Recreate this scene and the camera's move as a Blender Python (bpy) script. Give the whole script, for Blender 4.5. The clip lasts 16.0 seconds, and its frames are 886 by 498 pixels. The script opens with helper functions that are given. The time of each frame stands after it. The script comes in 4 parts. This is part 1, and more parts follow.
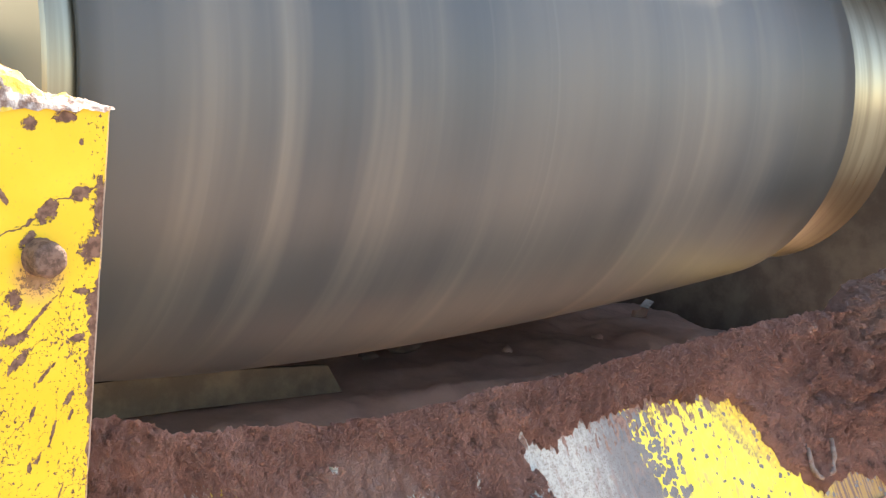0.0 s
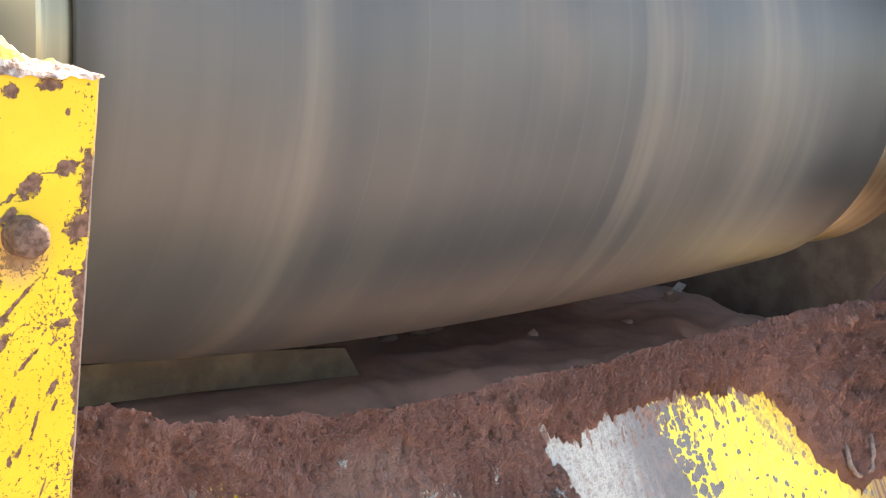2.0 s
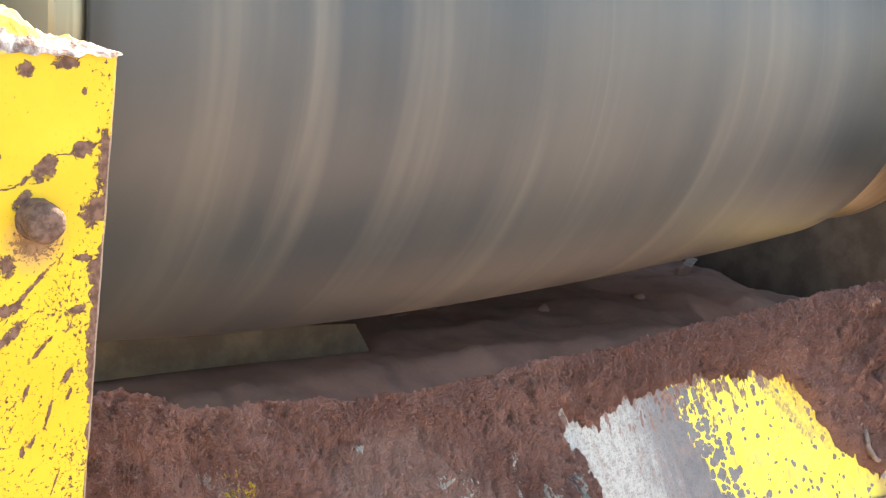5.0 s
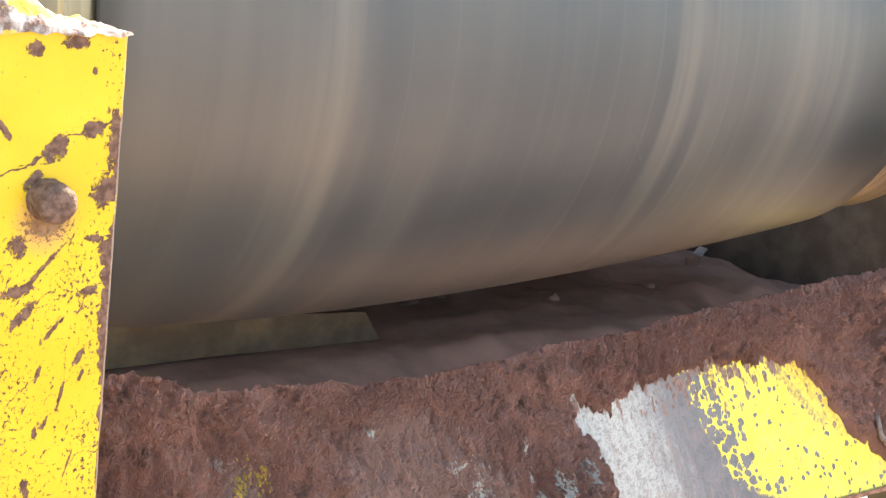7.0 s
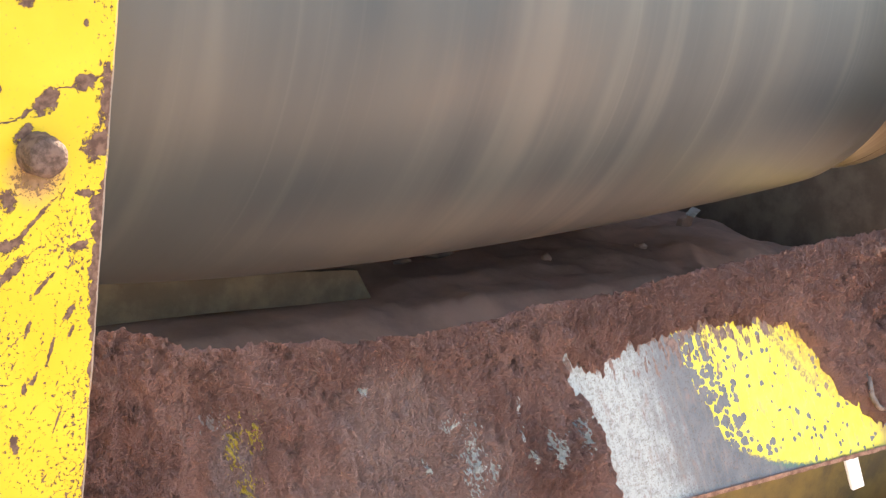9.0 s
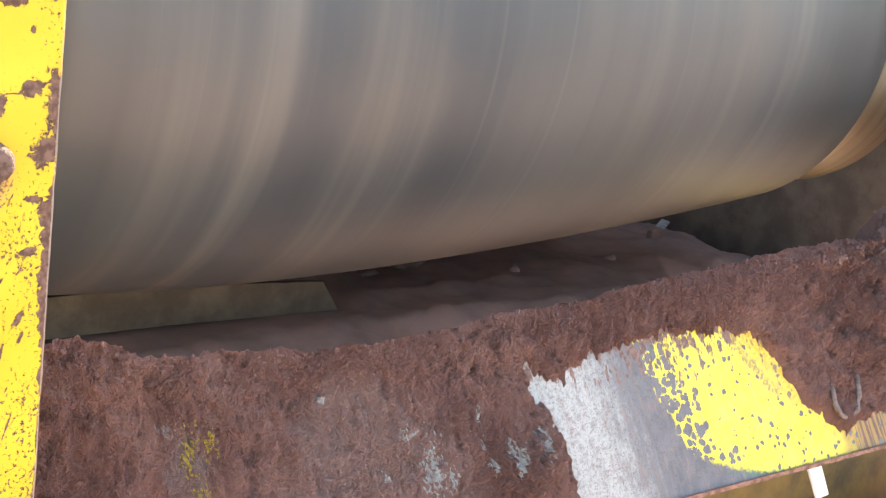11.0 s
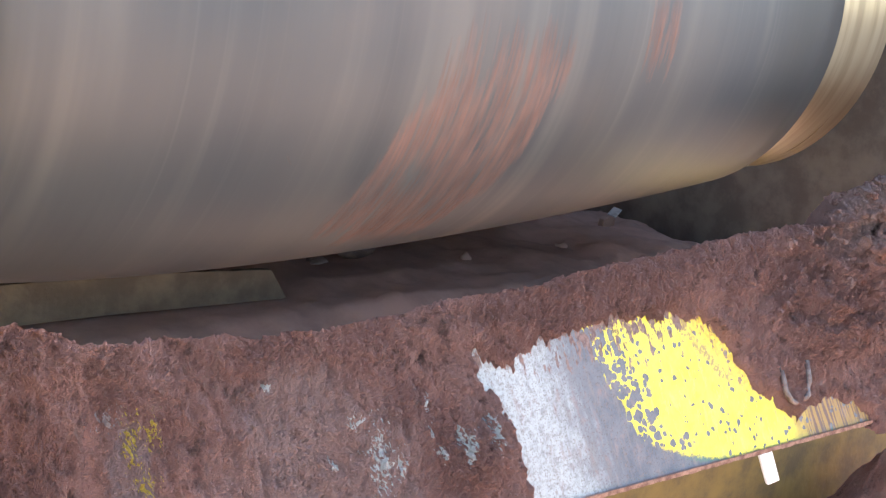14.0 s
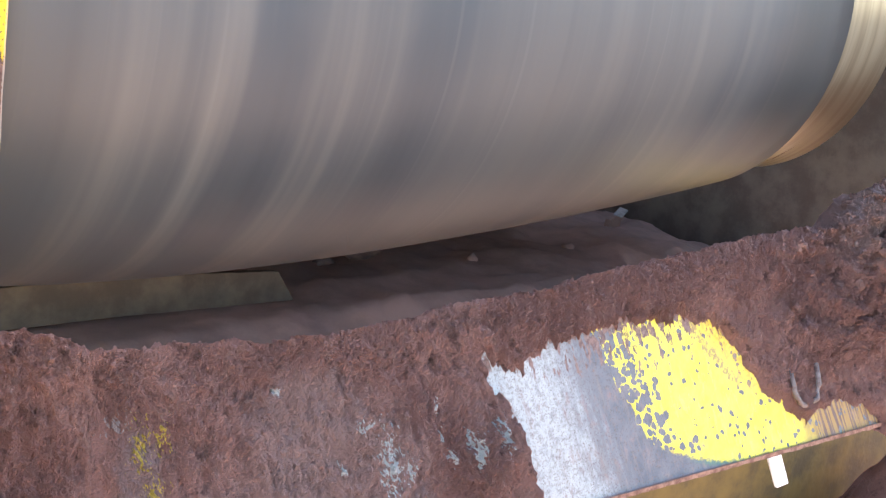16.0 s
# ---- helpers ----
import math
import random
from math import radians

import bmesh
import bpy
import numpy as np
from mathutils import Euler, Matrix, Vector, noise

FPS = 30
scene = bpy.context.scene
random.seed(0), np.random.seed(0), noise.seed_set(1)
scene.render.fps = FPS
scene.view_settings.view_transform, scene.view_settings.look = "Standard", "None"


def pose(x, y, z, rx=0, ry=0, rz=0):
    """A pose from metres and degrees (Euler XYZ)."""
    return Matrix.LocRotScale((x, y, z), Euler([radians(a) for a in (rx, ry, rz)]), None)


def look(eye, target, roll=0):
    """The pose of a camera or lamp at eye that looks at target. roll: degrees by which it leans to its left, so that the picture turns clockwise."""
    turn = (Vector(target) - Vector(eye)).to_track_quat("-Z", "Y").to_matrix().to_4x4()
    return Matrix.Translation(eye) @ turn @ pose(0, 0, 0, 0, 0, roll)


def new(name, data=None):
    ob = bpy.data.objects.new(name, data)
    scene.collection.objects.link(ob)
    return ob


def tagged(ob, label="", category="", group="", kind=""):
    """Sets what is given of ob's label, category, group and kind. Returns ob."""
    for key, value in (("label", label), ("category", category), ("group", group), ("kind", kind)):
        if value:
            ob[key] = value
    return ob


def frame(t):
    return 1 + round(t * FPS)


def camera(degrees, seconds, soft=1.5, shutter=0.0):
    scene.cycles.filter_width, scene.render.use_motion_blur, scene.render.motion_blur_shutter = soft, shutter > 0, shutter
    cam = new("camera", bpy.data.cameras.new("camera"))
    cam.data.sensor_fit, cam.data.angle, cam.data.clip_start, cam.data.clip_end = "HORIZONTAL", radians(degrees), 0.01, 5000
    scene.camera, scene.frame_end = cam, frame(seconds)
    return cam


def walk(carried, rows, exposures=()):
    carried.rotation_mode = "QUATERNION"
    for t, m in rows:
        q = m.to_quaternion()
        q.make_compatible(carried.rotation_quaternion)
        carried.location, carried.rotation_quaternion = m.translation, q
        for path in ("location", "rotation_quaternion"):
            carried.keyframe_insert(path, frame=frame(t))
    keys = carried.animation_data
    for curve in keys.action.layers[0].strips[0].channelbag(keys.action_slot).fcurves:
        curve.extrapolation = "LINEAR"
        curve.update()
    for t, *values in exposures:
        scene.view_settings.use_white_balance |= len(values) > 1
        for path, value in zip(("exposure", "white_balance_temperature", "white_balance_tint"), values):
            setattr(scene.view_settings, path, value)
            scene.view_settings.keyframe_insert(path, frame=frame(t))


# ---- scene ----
cam = camera(33.56, 16.0, soft=1.25, shutter=0.5)
PATH = [
    (0.0, pose(-0.1204, -0.1185, 1.5241, 81.002, -3.530, -39.818)),
    (0.5, pose(-0.0723, -0.0593, 1.5204, 80.327, -4.353, -39.091)),
    (1.0, pose(-0.0539, -0.0167, 1.5365, 79.162, -4.956, -39.287)),
    (1.5, pose(-0.0499, -0.0344, 1.5271, 79.435, -4.547, -38.837)),
    (2.0, pose(-0.0473, -0.0545, 1.5183, 79.888, -4.208, -38.392)),
    (2.5, pose(-0.0444, -0.0272, 1.5306, 79.163, -4.785, -38.515)),
    (3.0, pose(-0.0400, -0.0119, 1.5346, 78.802, -4.883, -38.355)),
    (3.5, pose(-0.0453, -0.0423, 1.5167, 79.709, -4.173, -37.565)),
    (4.0, pose(-0.0412, -0.0307, 1.5207, 79.297, -4.305, -37.915)),
    (6.5, pose(-0.0411, 0.0084, 1.5324, 77.874, -5.156, -38.620)),
    (7.0, pose(-0.0418, -0.0031, 1.5154, 78.241, -4.598, -38.146)),
    (7.5, pose(-0.0373, -0.0140, 1.5040, 78.214, -4.316, -37.803)),
    (8.0, pose(-0.0358, -0.0055, 1.5045, 77.677, -4.412, -37.981)),
    (8.5, pose(-0.0386, -0.0034, 1.5060, 77.141, -4.634, -37.985)),
    (9.0, pose(-0.0383, 0.0068, 1.5109, 76.710, -5.087, -38.441)),
    (9.5, pose(-0.0345, 0.0005, 1.5081, 76.894, -5.044, -38.587)),
    (12.0, pose(-0.0138, -0.0166, 1.5025, 77.634, -5.209, -39.758)),
    (12.5, pose(-0.0112, -0.0092, 1.4966, 77.524, -5.353, -40.134)),
    (13.0, pose(-0.0087, -0.0126, 1.4966, 77.420, -5.362, -40.264)),
    (13.5, pose(-0.0052, -0.0152, 1.4883, 77.566, -5.023, -40.609)),
    (14.0, pose(-0.0024, -0.0093, 1.4945, 77.312, -5.185, -40.820)),
    (14.5, pose(0.0000, 0.0000, 1.5000, 77.011, -5.399, -41.086)),
    (15.0, pose(0.0010, -0.0113, 1.4879, 77.334, -5.043, -40.677)),
    (15.5, pose(-0.0046, -0.0093, 1.4808, 77.594, -4.814, -40.660)),
    (16.0, pose(-0.0039, 0.0046, 1.4987, 77.181, -5.226, -40.780)),
]
EXPOSURES = [(0.0, 2.58, 7350, 9), (2.5, 2.63, 7450, 9), (3.5, 2.68, 7450, 8), (4.0, 2.64, 7500, 8), (8.5, 2.72, 7450, 9), (9.5, 2.68, 7450, 9), (12.0, 2.85, 6850, 12), (13.0, 2.91, 6700, 12), (15.0, 2.81, 6450, 13), (16.0, 2.88, 6400, 13)]
walk(cam, PATH, EXPOSURES)

# ---- light ----
SUN_DIR = Vector((0.72, 0.30, 0.63)).normalized()
world = bpy.data.worlds.new("sky")
scene.world = world
world.use_nodes = True
wn = world.node_tree.nodes
sky = wn.new("ShaderNodeTexSky")
sky.sky_type = "NISHITA"
sky.sun_disc = False
sky.sun_elevation = math.asin(SUN_DIR.z)
sky.sun_rotation = math.atan2(SUN_DIR.x, SUN_DIR.y)
sky.air_density, sky.dust_density = 1.0, 0.8
world.node_tree.links.new(sky.outputs[0], wn["Background"].inputs[0])
wn["Background"].inputs[1].default_value = 0.105
sun = new("sun", bpy.data.lights.new("sun", "SUN"))
sun.data.energy, sun.data.angle, sun.data.color = 4.8, radians(0.5), (1.0, 0.95, 0.87)
sun.matrix_world = look(SUN_DIR * 20, (0, 0, 0))


# ---- node helpers ----
class Num:
    """A value in a node tree, with arithmetic."""

    def __init__(self, tree, socket):
        self.tree, self.socket = tree, socket

    def op(self, kind, *others, clamp=False):
        node = self.tree.nodes.new("ShaderNodeMath")
        node.operation, node.use_clamp = kind, clamp
        for slot, value in zip(node.inputs, (self, *others)):
            if isinstance(value, Num):
                self.tree.links.new(value.socket, slot)
            else:
                slot.default_value = value
        return Num(self.tree, node.outputs[0])

    def __add__(self, o): return self.op("ADD", o)
    def __sub__(self, o): return self.op("SUBTRACT", o)
    def __mul__(self, o): return self.op("MULTIPLY", o)
    def lo(self, o): return self.op("MINIMUM", o)
    def hi(self, o): return self.op("MAXIMUM", o)

    def step(self, a, b):
        node = self.tree.nodes.new("ShaderNodeMapRange")
        node.interpolation_type = "SMOOTHSTEP"
        self.tree.links.new(self.socket, node.inputs[0])
        node.inputs[1].default_value, node.inputs[2].default_value = a, b
        return Num(self.tree, node.outputs[0])


class Mat:
    """A principled material with short ways to noise, mixes and bump."""

    def __init__(self, name, rough=0.7, metal=0.0, spec=0.5):
        self.mat = bpy.data.materials.new(name)
        self.mat.use_nodes = True
        self.tree = self.mat.node_tree
        self.bsdf = self.tree.nodes["Principled BSDF"]
        self.bsdf.inputs["Roughness"].default_value = rough
        self.bsdf.inputs["Metallic"].default_value = metal
        self.bsdf.inputs["Specular IOR Level"].default_value = spec
        self.coord = self.tree.nodes.new("ShaderNodeTexCoord").outputs["Object"]
        sep = self.tree.nodes.new("ShaderNodeSeparateXYZ")
        self.tree.links.new(self.coord, sep.inputs[0])
        self.x, self.y, self.z = (Num(self.tree, s) for s in sep.outputs)

    def vec(self, x, y, z):
        node = self.tree.nodes.new("ShaderNodeCombineXYZ")
        for slot, v in zip(node.inputs, (x, y, z)):
            if isinstance(v, Num):
                self.tree.links.new(v.socket, slot)
            else:
                slot.default_value = v
        return node.outputs[0]

    def noise(self, scale, detail=4.0, rough=0.55, vector=None, distort=0.0):
        node = self.tree.nodes.new("ShaderNodeTexNoise")
        node.inputs["Scale"].default_value = scale
        node.inputs["Detail"].default_value = detail
        node.inputs["Roughness"].default_value = rough
        node.inputs["Distortion"].default_value = distort
        self.tree.links.new(vector or self.coord, node.inputs["Vector"])
        return Num(self.tree, node.outputs[0])

    def mix(self, factor, a, b):
        node = self.tree.nodes.new("ShaderNodeMix")
        node.data_type = "RGBA"
        for slot, v in ((node.inputs[0], factor), (node.inputs[6], a), (node.inputs[7], b)):
            if isinstance(v, Num):
                self.tree.links.new(v.socket, slot)
            elif isinstance(v, bpy.types.NodeSocket):
                self.tree.links.new(v, slot)
            elif isinstance(v, tuple):
                slot.default_value = (*v, 1.0)
            else:
                slot.default_value = v
        return node.outputs[2]

    def set(self, color=None, rough=None, bump=None, height=0.001, metal=None):
        for name, v in (("Base Color", color), ("Roughness", rough), ("Metallic", metal)):
            if v is None:
                continue
            slot = self.bsdf.inputs[name]
            if isinstance(v, Num):
                self.tree.links.new(v.socket, slot)
            elif isinstance(v, tuple):
                slot.default_value = (*v, 1.0)
            elif isinstance(v, float):
                slot.default_value = v
            else:
                self.tree.links.new(v, slot)
        if bump is not None:
            node = self.tree.nodes.new("ShaderNodeBump")
            node.inputs["Strength"].default_value = 1.0
            node.inputs["Distance"].default_value = height
            self.tree.links.new(bump.socket, node.inputs["Height"])
            self.tree.links.new(node.outputs[0], self.bsdf.inputs["Normal"])
        return self.mat

    def blob(self, x, z, sx, sz):
        """Below 1 inside an ellipse about (x, z)."""
        a, b = (self.x - x) * (1 / sx), (self.z - z) * (1 / sz)
        return (a * a + b * b).op("SQRT")


# ---- materials ----
def mat_belt():
    m = Mat("belt_rubber", rough=0.35, spec=0.48)
    ring = (m.y * m.y + m.z * m.z).op("SQRT")
    cy, cz = m.y.op("DIVIDE", ring), m.z.op("DIVIDE", ring)
    def band(freq, turn, shift, detail):
        return m.noise(1.0, detail, 0.6, m.vec(m.x * freq + shift, cy * turn, cz * turn))
    broad = band(4.5, 0.35, 0.0, 2.0)
    mid = band(13.0, 0.30, 7.0, 3.0)
    fine = band(95.0, 0.25, 3.0, 2.0)
    patch = m.noise(5.0, 4.0, 0.6)
    c = m.mix(broad.step(0.34, 0.66), (0.066, 0.068, 0.072), (0.113, 0.105, 0.097))
    c = m.mix(mid.step(0.50, 0.76) * 0.70, c, (0.185, 0.163, 0.138))
    c = m.mix(mid.step(0.48, 0.26) * 0.4, c, (0.056, 0.056, 0.057))
    c = m.mix(fine.step(0.56, 0.84) * 0.13, c, (0.29, 0.26, 0.225))
    c = m.mix(patch.step(0.5, 0.7) * 0.3, c, (0.150, 0.126, 0.104))
    stain = m.noise(2.6, 3.0, 0.6)
    c = m.mix((stain + fine * 0.1).step(0.66, 0.78) * 0.22, c, (0.20, 0.14, 0.11))
    edge = m.x.step(0.46, 0.62).hi(m.x.step(-0.640, -0.670))
    c = m.mix(edge * 0.75, c, (0.032, 0.032, 0.032))
    m.bsdf.inputs["IOR"].default_value = 1.5
    r = mid * 0.16 + patch * 0.12 + 0.36
    return m.set(c, r, fine * 0.3 + mid, 0.0003)


def mat_shell():
    m = Mat("bare_steel_shell", rough=0.3, metal=1.0)
    ring = (m.y * m.y + m.z * m.z).op("SQRT")
    cy, cz = m.y.op("DIVIDE", ring), m.z.op("DIVIDE", ring)
    a = m.noise(1.0, 4.0, 0.6, m.vec(m.x * 55.0, cy * 0.7, cz * 0.7))
    b = m.noise(1.0, 3.0, 0.6, m.vec(m.x * 9.0, cy, cz))
    c = m.mix(a.step(0.4, 0.65), (0.36, 0.315, 0.235), (0.26, 0.22, 0.16))
    c = m.mix(b.step(0.5, 0.75) * 0.6, c, (0.44, 0.395, 0.31))
    return m.set(c, a * 0.25 + 0.2, a, 0.0003)


PALE, GOLD = (0.93, 0.90, 0.85), (0.92, 0.66, 0.12)
FLECKS = [(0.628, 1.024, 0.016, 0.012, (0.58, 0.46, 0.43), 0.46), (0.648, 1.002, 0.011, 0.026, GOLD, 0.45), (0.671, 1.008, 0.008, 0.017, GOLD, 0.45),
          (0.658, 0.962, 0.016, 0.020, GOLD, 0.48), (0.932, 0.940, 0.015, 0.034, PALE, 0.43), (0.957, 0.928, 0.008, 0.015, PALE, 0.45),
          (0.900, 0.982, 0.020, 0.012, PALE, 0.49), (1.003, 0.986, 0.005, 0.007, PALE, 0.38), (1.004, 0.958, 0.004, 0.007, PALE, 0.40),
          (1.046, 0.938, 0.006, 0.016, PALE, 0.38), (1.083, 0.950, 0.009, 0.016, PALE, 0.42), (0.872, 0.942, 0.004, 0.006, PALE, 0.40),
          (1.02, 0.932, 0.005, 0.008, PALE, 0.45), (0.80, 1.029, 0.004, 0.003, PALE, 0.38)]


def mat_dirt():
    m = Mat("red_ore_dirt", rough=0.95, spec=0.4)
    big, mid, fine = m.noise(7.0, 3.0), m.noise(45.0, 5.0, 0.65), m.noise(330.0, 3.0, 0.7)
    c = m.mix(big.step(0.38, 0.64), (0.40, 0.190, 0.147), (0.59, 0.298, 0.233))
    c = m.mix(mid.step(0.54, 0.72) * 0.6, c, (0.46, 0.27, 0.21))
    c = m.mix(mid.step(0.47, 0.29) * 0.75, c, (0.11, 0.052, 0.041))
    moist = m.noise(19.0, 4.0, 0.6)
    c = m.mix(moist.step(0.54, 0.68) * 0.3, c, (0.17, 0.080, 0.062))
    # thin pale dust low on the face, lightened further for light bounced off the ground
    dust_and_bounce = (m.blob(0.835, 0.985, 0.085, 0.075) + mid * 0.9).step(1.55, 0.95).hi((m.blob(0.86, 0.92, 0.15, 0.10) + mid * 0.9).step(1.6, 1.0) * 0.85)
    c = m.mix(dust_and_bounce * 0.8, c, (0.62, 0.375, 0.31))
    c = m.mix(fine.step(0.62, 0.75) * 0.30, c, (0.50, 0.40, 0.36))
    c = m.mix(fine.step(0.40, 0.25) * 0.6, c, (0.06, 0.035, 0.03))
    pale = m.x.step(1.64, 1.82) * (m.z + mid * 0.06).step(1.09, 1.15)
    c = m.mix(pale * 0.6, c, (0.44, 0.305, 0.262))
    lilac = (m.blob(0.645, 0.972, 0.030, 0.060) + mid * 0.9).step(1.45, 1.0)
    c = m.mix(lilac * 0.6, c, (0.44, 0.31, 0.29))
    # flecks of old paint that show through
    fleck = m.noise(1.0, 4.0, 0.68, m.vec(m.x * 330.0 + m.z * 70.0, m.y * 60.0, m.z * 150.0))
    shown = fleck * 0.0
    for x, z, sx, sz, colour, thr in FLECKS:
        here = (m.blob(x, z, sx, sz) * -0.15 + fleck).step(thr - 0.012, thr + 0.006)
        c = m.mix(here, c, colour)
        shown = shown.hi(here)
    pit = m.noise(120.0, 4.0, 0.7)
    return m.set(c, (fine * 0.5 + 0.4) * (shown * -0.55 + 1.0), fine * 1.5 + mid * 1.6 + pit * 2.4 + m.noise(700.0, 2.0) * 1.4, 0.018)


def mat_clod():
    m = Mat("grey_red_clods", rough=0.95, spec=0.15)
    mid, fine = m.noise(2.2, 6.0, 0.7), m.noise(11.0, 4.0, 0.7)
    rnd = m.tree.nodes.new("ShaderNodeObjectInfo").outputs["Random"]
    c = m.mix(Num(m.tree, rnd), (0.30, 0.152, 0.118), (0.40, 0.222, 0.175))
    c = m.mix(mid.step(0.5, 0.7) * 0.3, c, (0.36, 0.25, 0.21))
    c = m.mix(fine.step(0.42, 0.28) * 0.6, c, (0.13, 0.075, 0.06))
    return m.set(c, 0.9, fine + mid * 2.0, 0.004)


CHIPS = [(0.4035, 1.3465, 0.0085, 0.010, 0.5), (0.4333, 1.3613, 0.0085, 0.0065, 0.3), (0.4525, 1.346, 0.0080, 0.026, 0.0), (0.4455, 1.3146, 0.0115, 0.014, 0.2),
         (0.3866, 1.4189, 0.0060, 0.0055, 0.0), (0.418, 1.4245, 0.0100, 0.005, 0.0), (0.4321, 1.4039, 0.0020, 0.0032, 0.0), (0.3871, 1.3237, 0.0060, 0.007, 0.3),
         (0.3759, 1.2751, 0.0065, 0.007, 0.0), (0.3757, 1.2418, 0.0115, 0.0048, 1.2), (0.3804, 1.2224, 0.0050, 0.011, 0.9), (0.4324, 1.2374, 0.0075, 0.0040, 1.0),
         (0.4351, 1.2776, 0.0080, 0.0030, -1.0), (0.446, 1.271, 0.0070, 0.007, 0.4)]
STROKES = [(0.392, 1.2538, 0.0025, 0.0187, 0.95), (0.404, 1.2092, 0.0022, 0.0085, 0.9), (0.426, 1.1858, 0.0027, 0.0076, 0.6), (0.3934, 1.1758, 0.0022, 0.0059, 0.3),
           (0.3851, 1.0868, 0.0029, 0.0085, -0.2), (0.3868, 1.3376, 0.0022, 0.0051, 0.4), (0.4191, 1.1016, 0.0010, 0.0085, 0.35), (0.3992, 1.1364, 0.0018, 0.0059, 0.5),
           (0.3918, 1.130, 0.0022, 0.0034, 0.0), (0.4277, 1.1705, 0.0019, 0.0051, 0.4), (0.3641, 1.3608, 0.0029, 0.0068, -0.6), (0.412, 1.158, 0.0014, 0.0136, 0.25)]


def mat_post():
    """Thick yellow paint with ragged rust chips, scratches, a rusty inner edge and painted shade below the bolt."""
    m = Mat("chipped_yellow_paint", rough=0.45)
    n1 = m.noise(70.0, 6.0, 0.62, None, 0.6)
    n2 = m.noise(300.0, 5.0, 0.65)
    warp = (m.noise(170.0, 6.0, 0.72, None, 0.8) - 0.5) * 3.4
    diag = m.noise(1.0, 5.0, 0.6, m.vec(m.x * 150.0 - m.z * 95.0, 0.0, m.z * 40.0 + m.x * 25.0))
    lean = m.x - m.z * 0.037 + 0.053
    edge = lean.step(0.428, 0.459)
    clump = (m.noise(16.0, 3.0) - 0.5) * 0.30
    low = m.z.step(1.34, 1.25)
    chips = (n1 + clump * 0.5 + edge * 0.06).step(0.69, 0.705)
    chips = chips.hi((n2 + clump * 1.1 + low * 0.075 + edge * 0.03).step(0.665, 0.68))
    chips = chips.hi((diag * (low * 0.13 + 0.90) + clump * 0.7).step(0.66, 0.675))
    for x, z, sx, sz, slant in CHIPS + STROKES:
        dx, dz = (m.x - x - (m.z - z) * slant) * (1 / sx), (m.z - z) * (1 / sz)
        chips = chips.hi(((dx * dx + dz * dz).op("SQRT") + warp).step(1.06, 0.92))
    # hairline cracks that join the chips above the bolt
    for x0, x1, z0, rise in ((0.362, 0.381, 1.330, 0.15), (0.381, 0.413, 1.334, 0.70), (0.413, 0.450, 1.3565, 0.30)):
        off = (m.z - (m.x - x0) * rise - z0 + (n1 - 0.5) * 0.016).op("ABSOLUTE")
        chips = chips.hi(off.step(0.0011, 0.0006) * m.x.step(x0 - 0.001, x0) * m.x.step(x1 + 0.001, x1))
    # rusty strip along the inner edge
    strip = m.z.step(1.30, 1.27) * (m.z.step(1.12, 1.20) * 0.007 + 0.0035)
    chips = chips.hi((lean - 0.4595 + strip + (n1 - 0.5) * 0.022 + (n2 - 0.5) * 0.006).step(0.0, 0.0012) * m.z.step(1.385, 1.365))
    rust = m.mix(m.noise(160.0, 4.0).step(0.35, 0.65), (0.105, 0.050, 0.033), (0.235, 0.125, 0.085))
    paint = m.mix(m.noise(14.0, 3.0).step(0.35, 0.7), (0.77, 0.48, 0.014), (0.83, 0.54, 0.026))
    stain = (m.blob(0.397, 1.293, 0.024, 0.026) + n1 * 0.5).step(1.5, 0.7)
    paint = m.mix(stain * 0.7, paint, (0.60, 0.30, 0.13))
    paint = m.mix(m.noise(300.0, 3.0).step(0.6, 0.72) * 0.35, paint, (0.45, 0.26, 0.06))
    # the bolt's shadow on the paint below it, put in with the rust colour
    chips = chips.hi((m.blob(0.397, 1.290, 0.019, 0.011) + (n2 - 0.5) * 4.0).step(0.9, 0.7) * 0.8)
    col = m.mix(chips, paint, rust)
    worn = (lean + (n2 - 0.5) * 0.003).step(0.4575, 0.4583)
    col = m.mix(worn * 0.6, col, (0.50, 0.42, 0.34))
    return m.set(col, chips * 0.45 + 0.42, (chips * -1.0) + m.noise(90.0) * 0.25 + n2 * chips * 0.5, 0.0012)


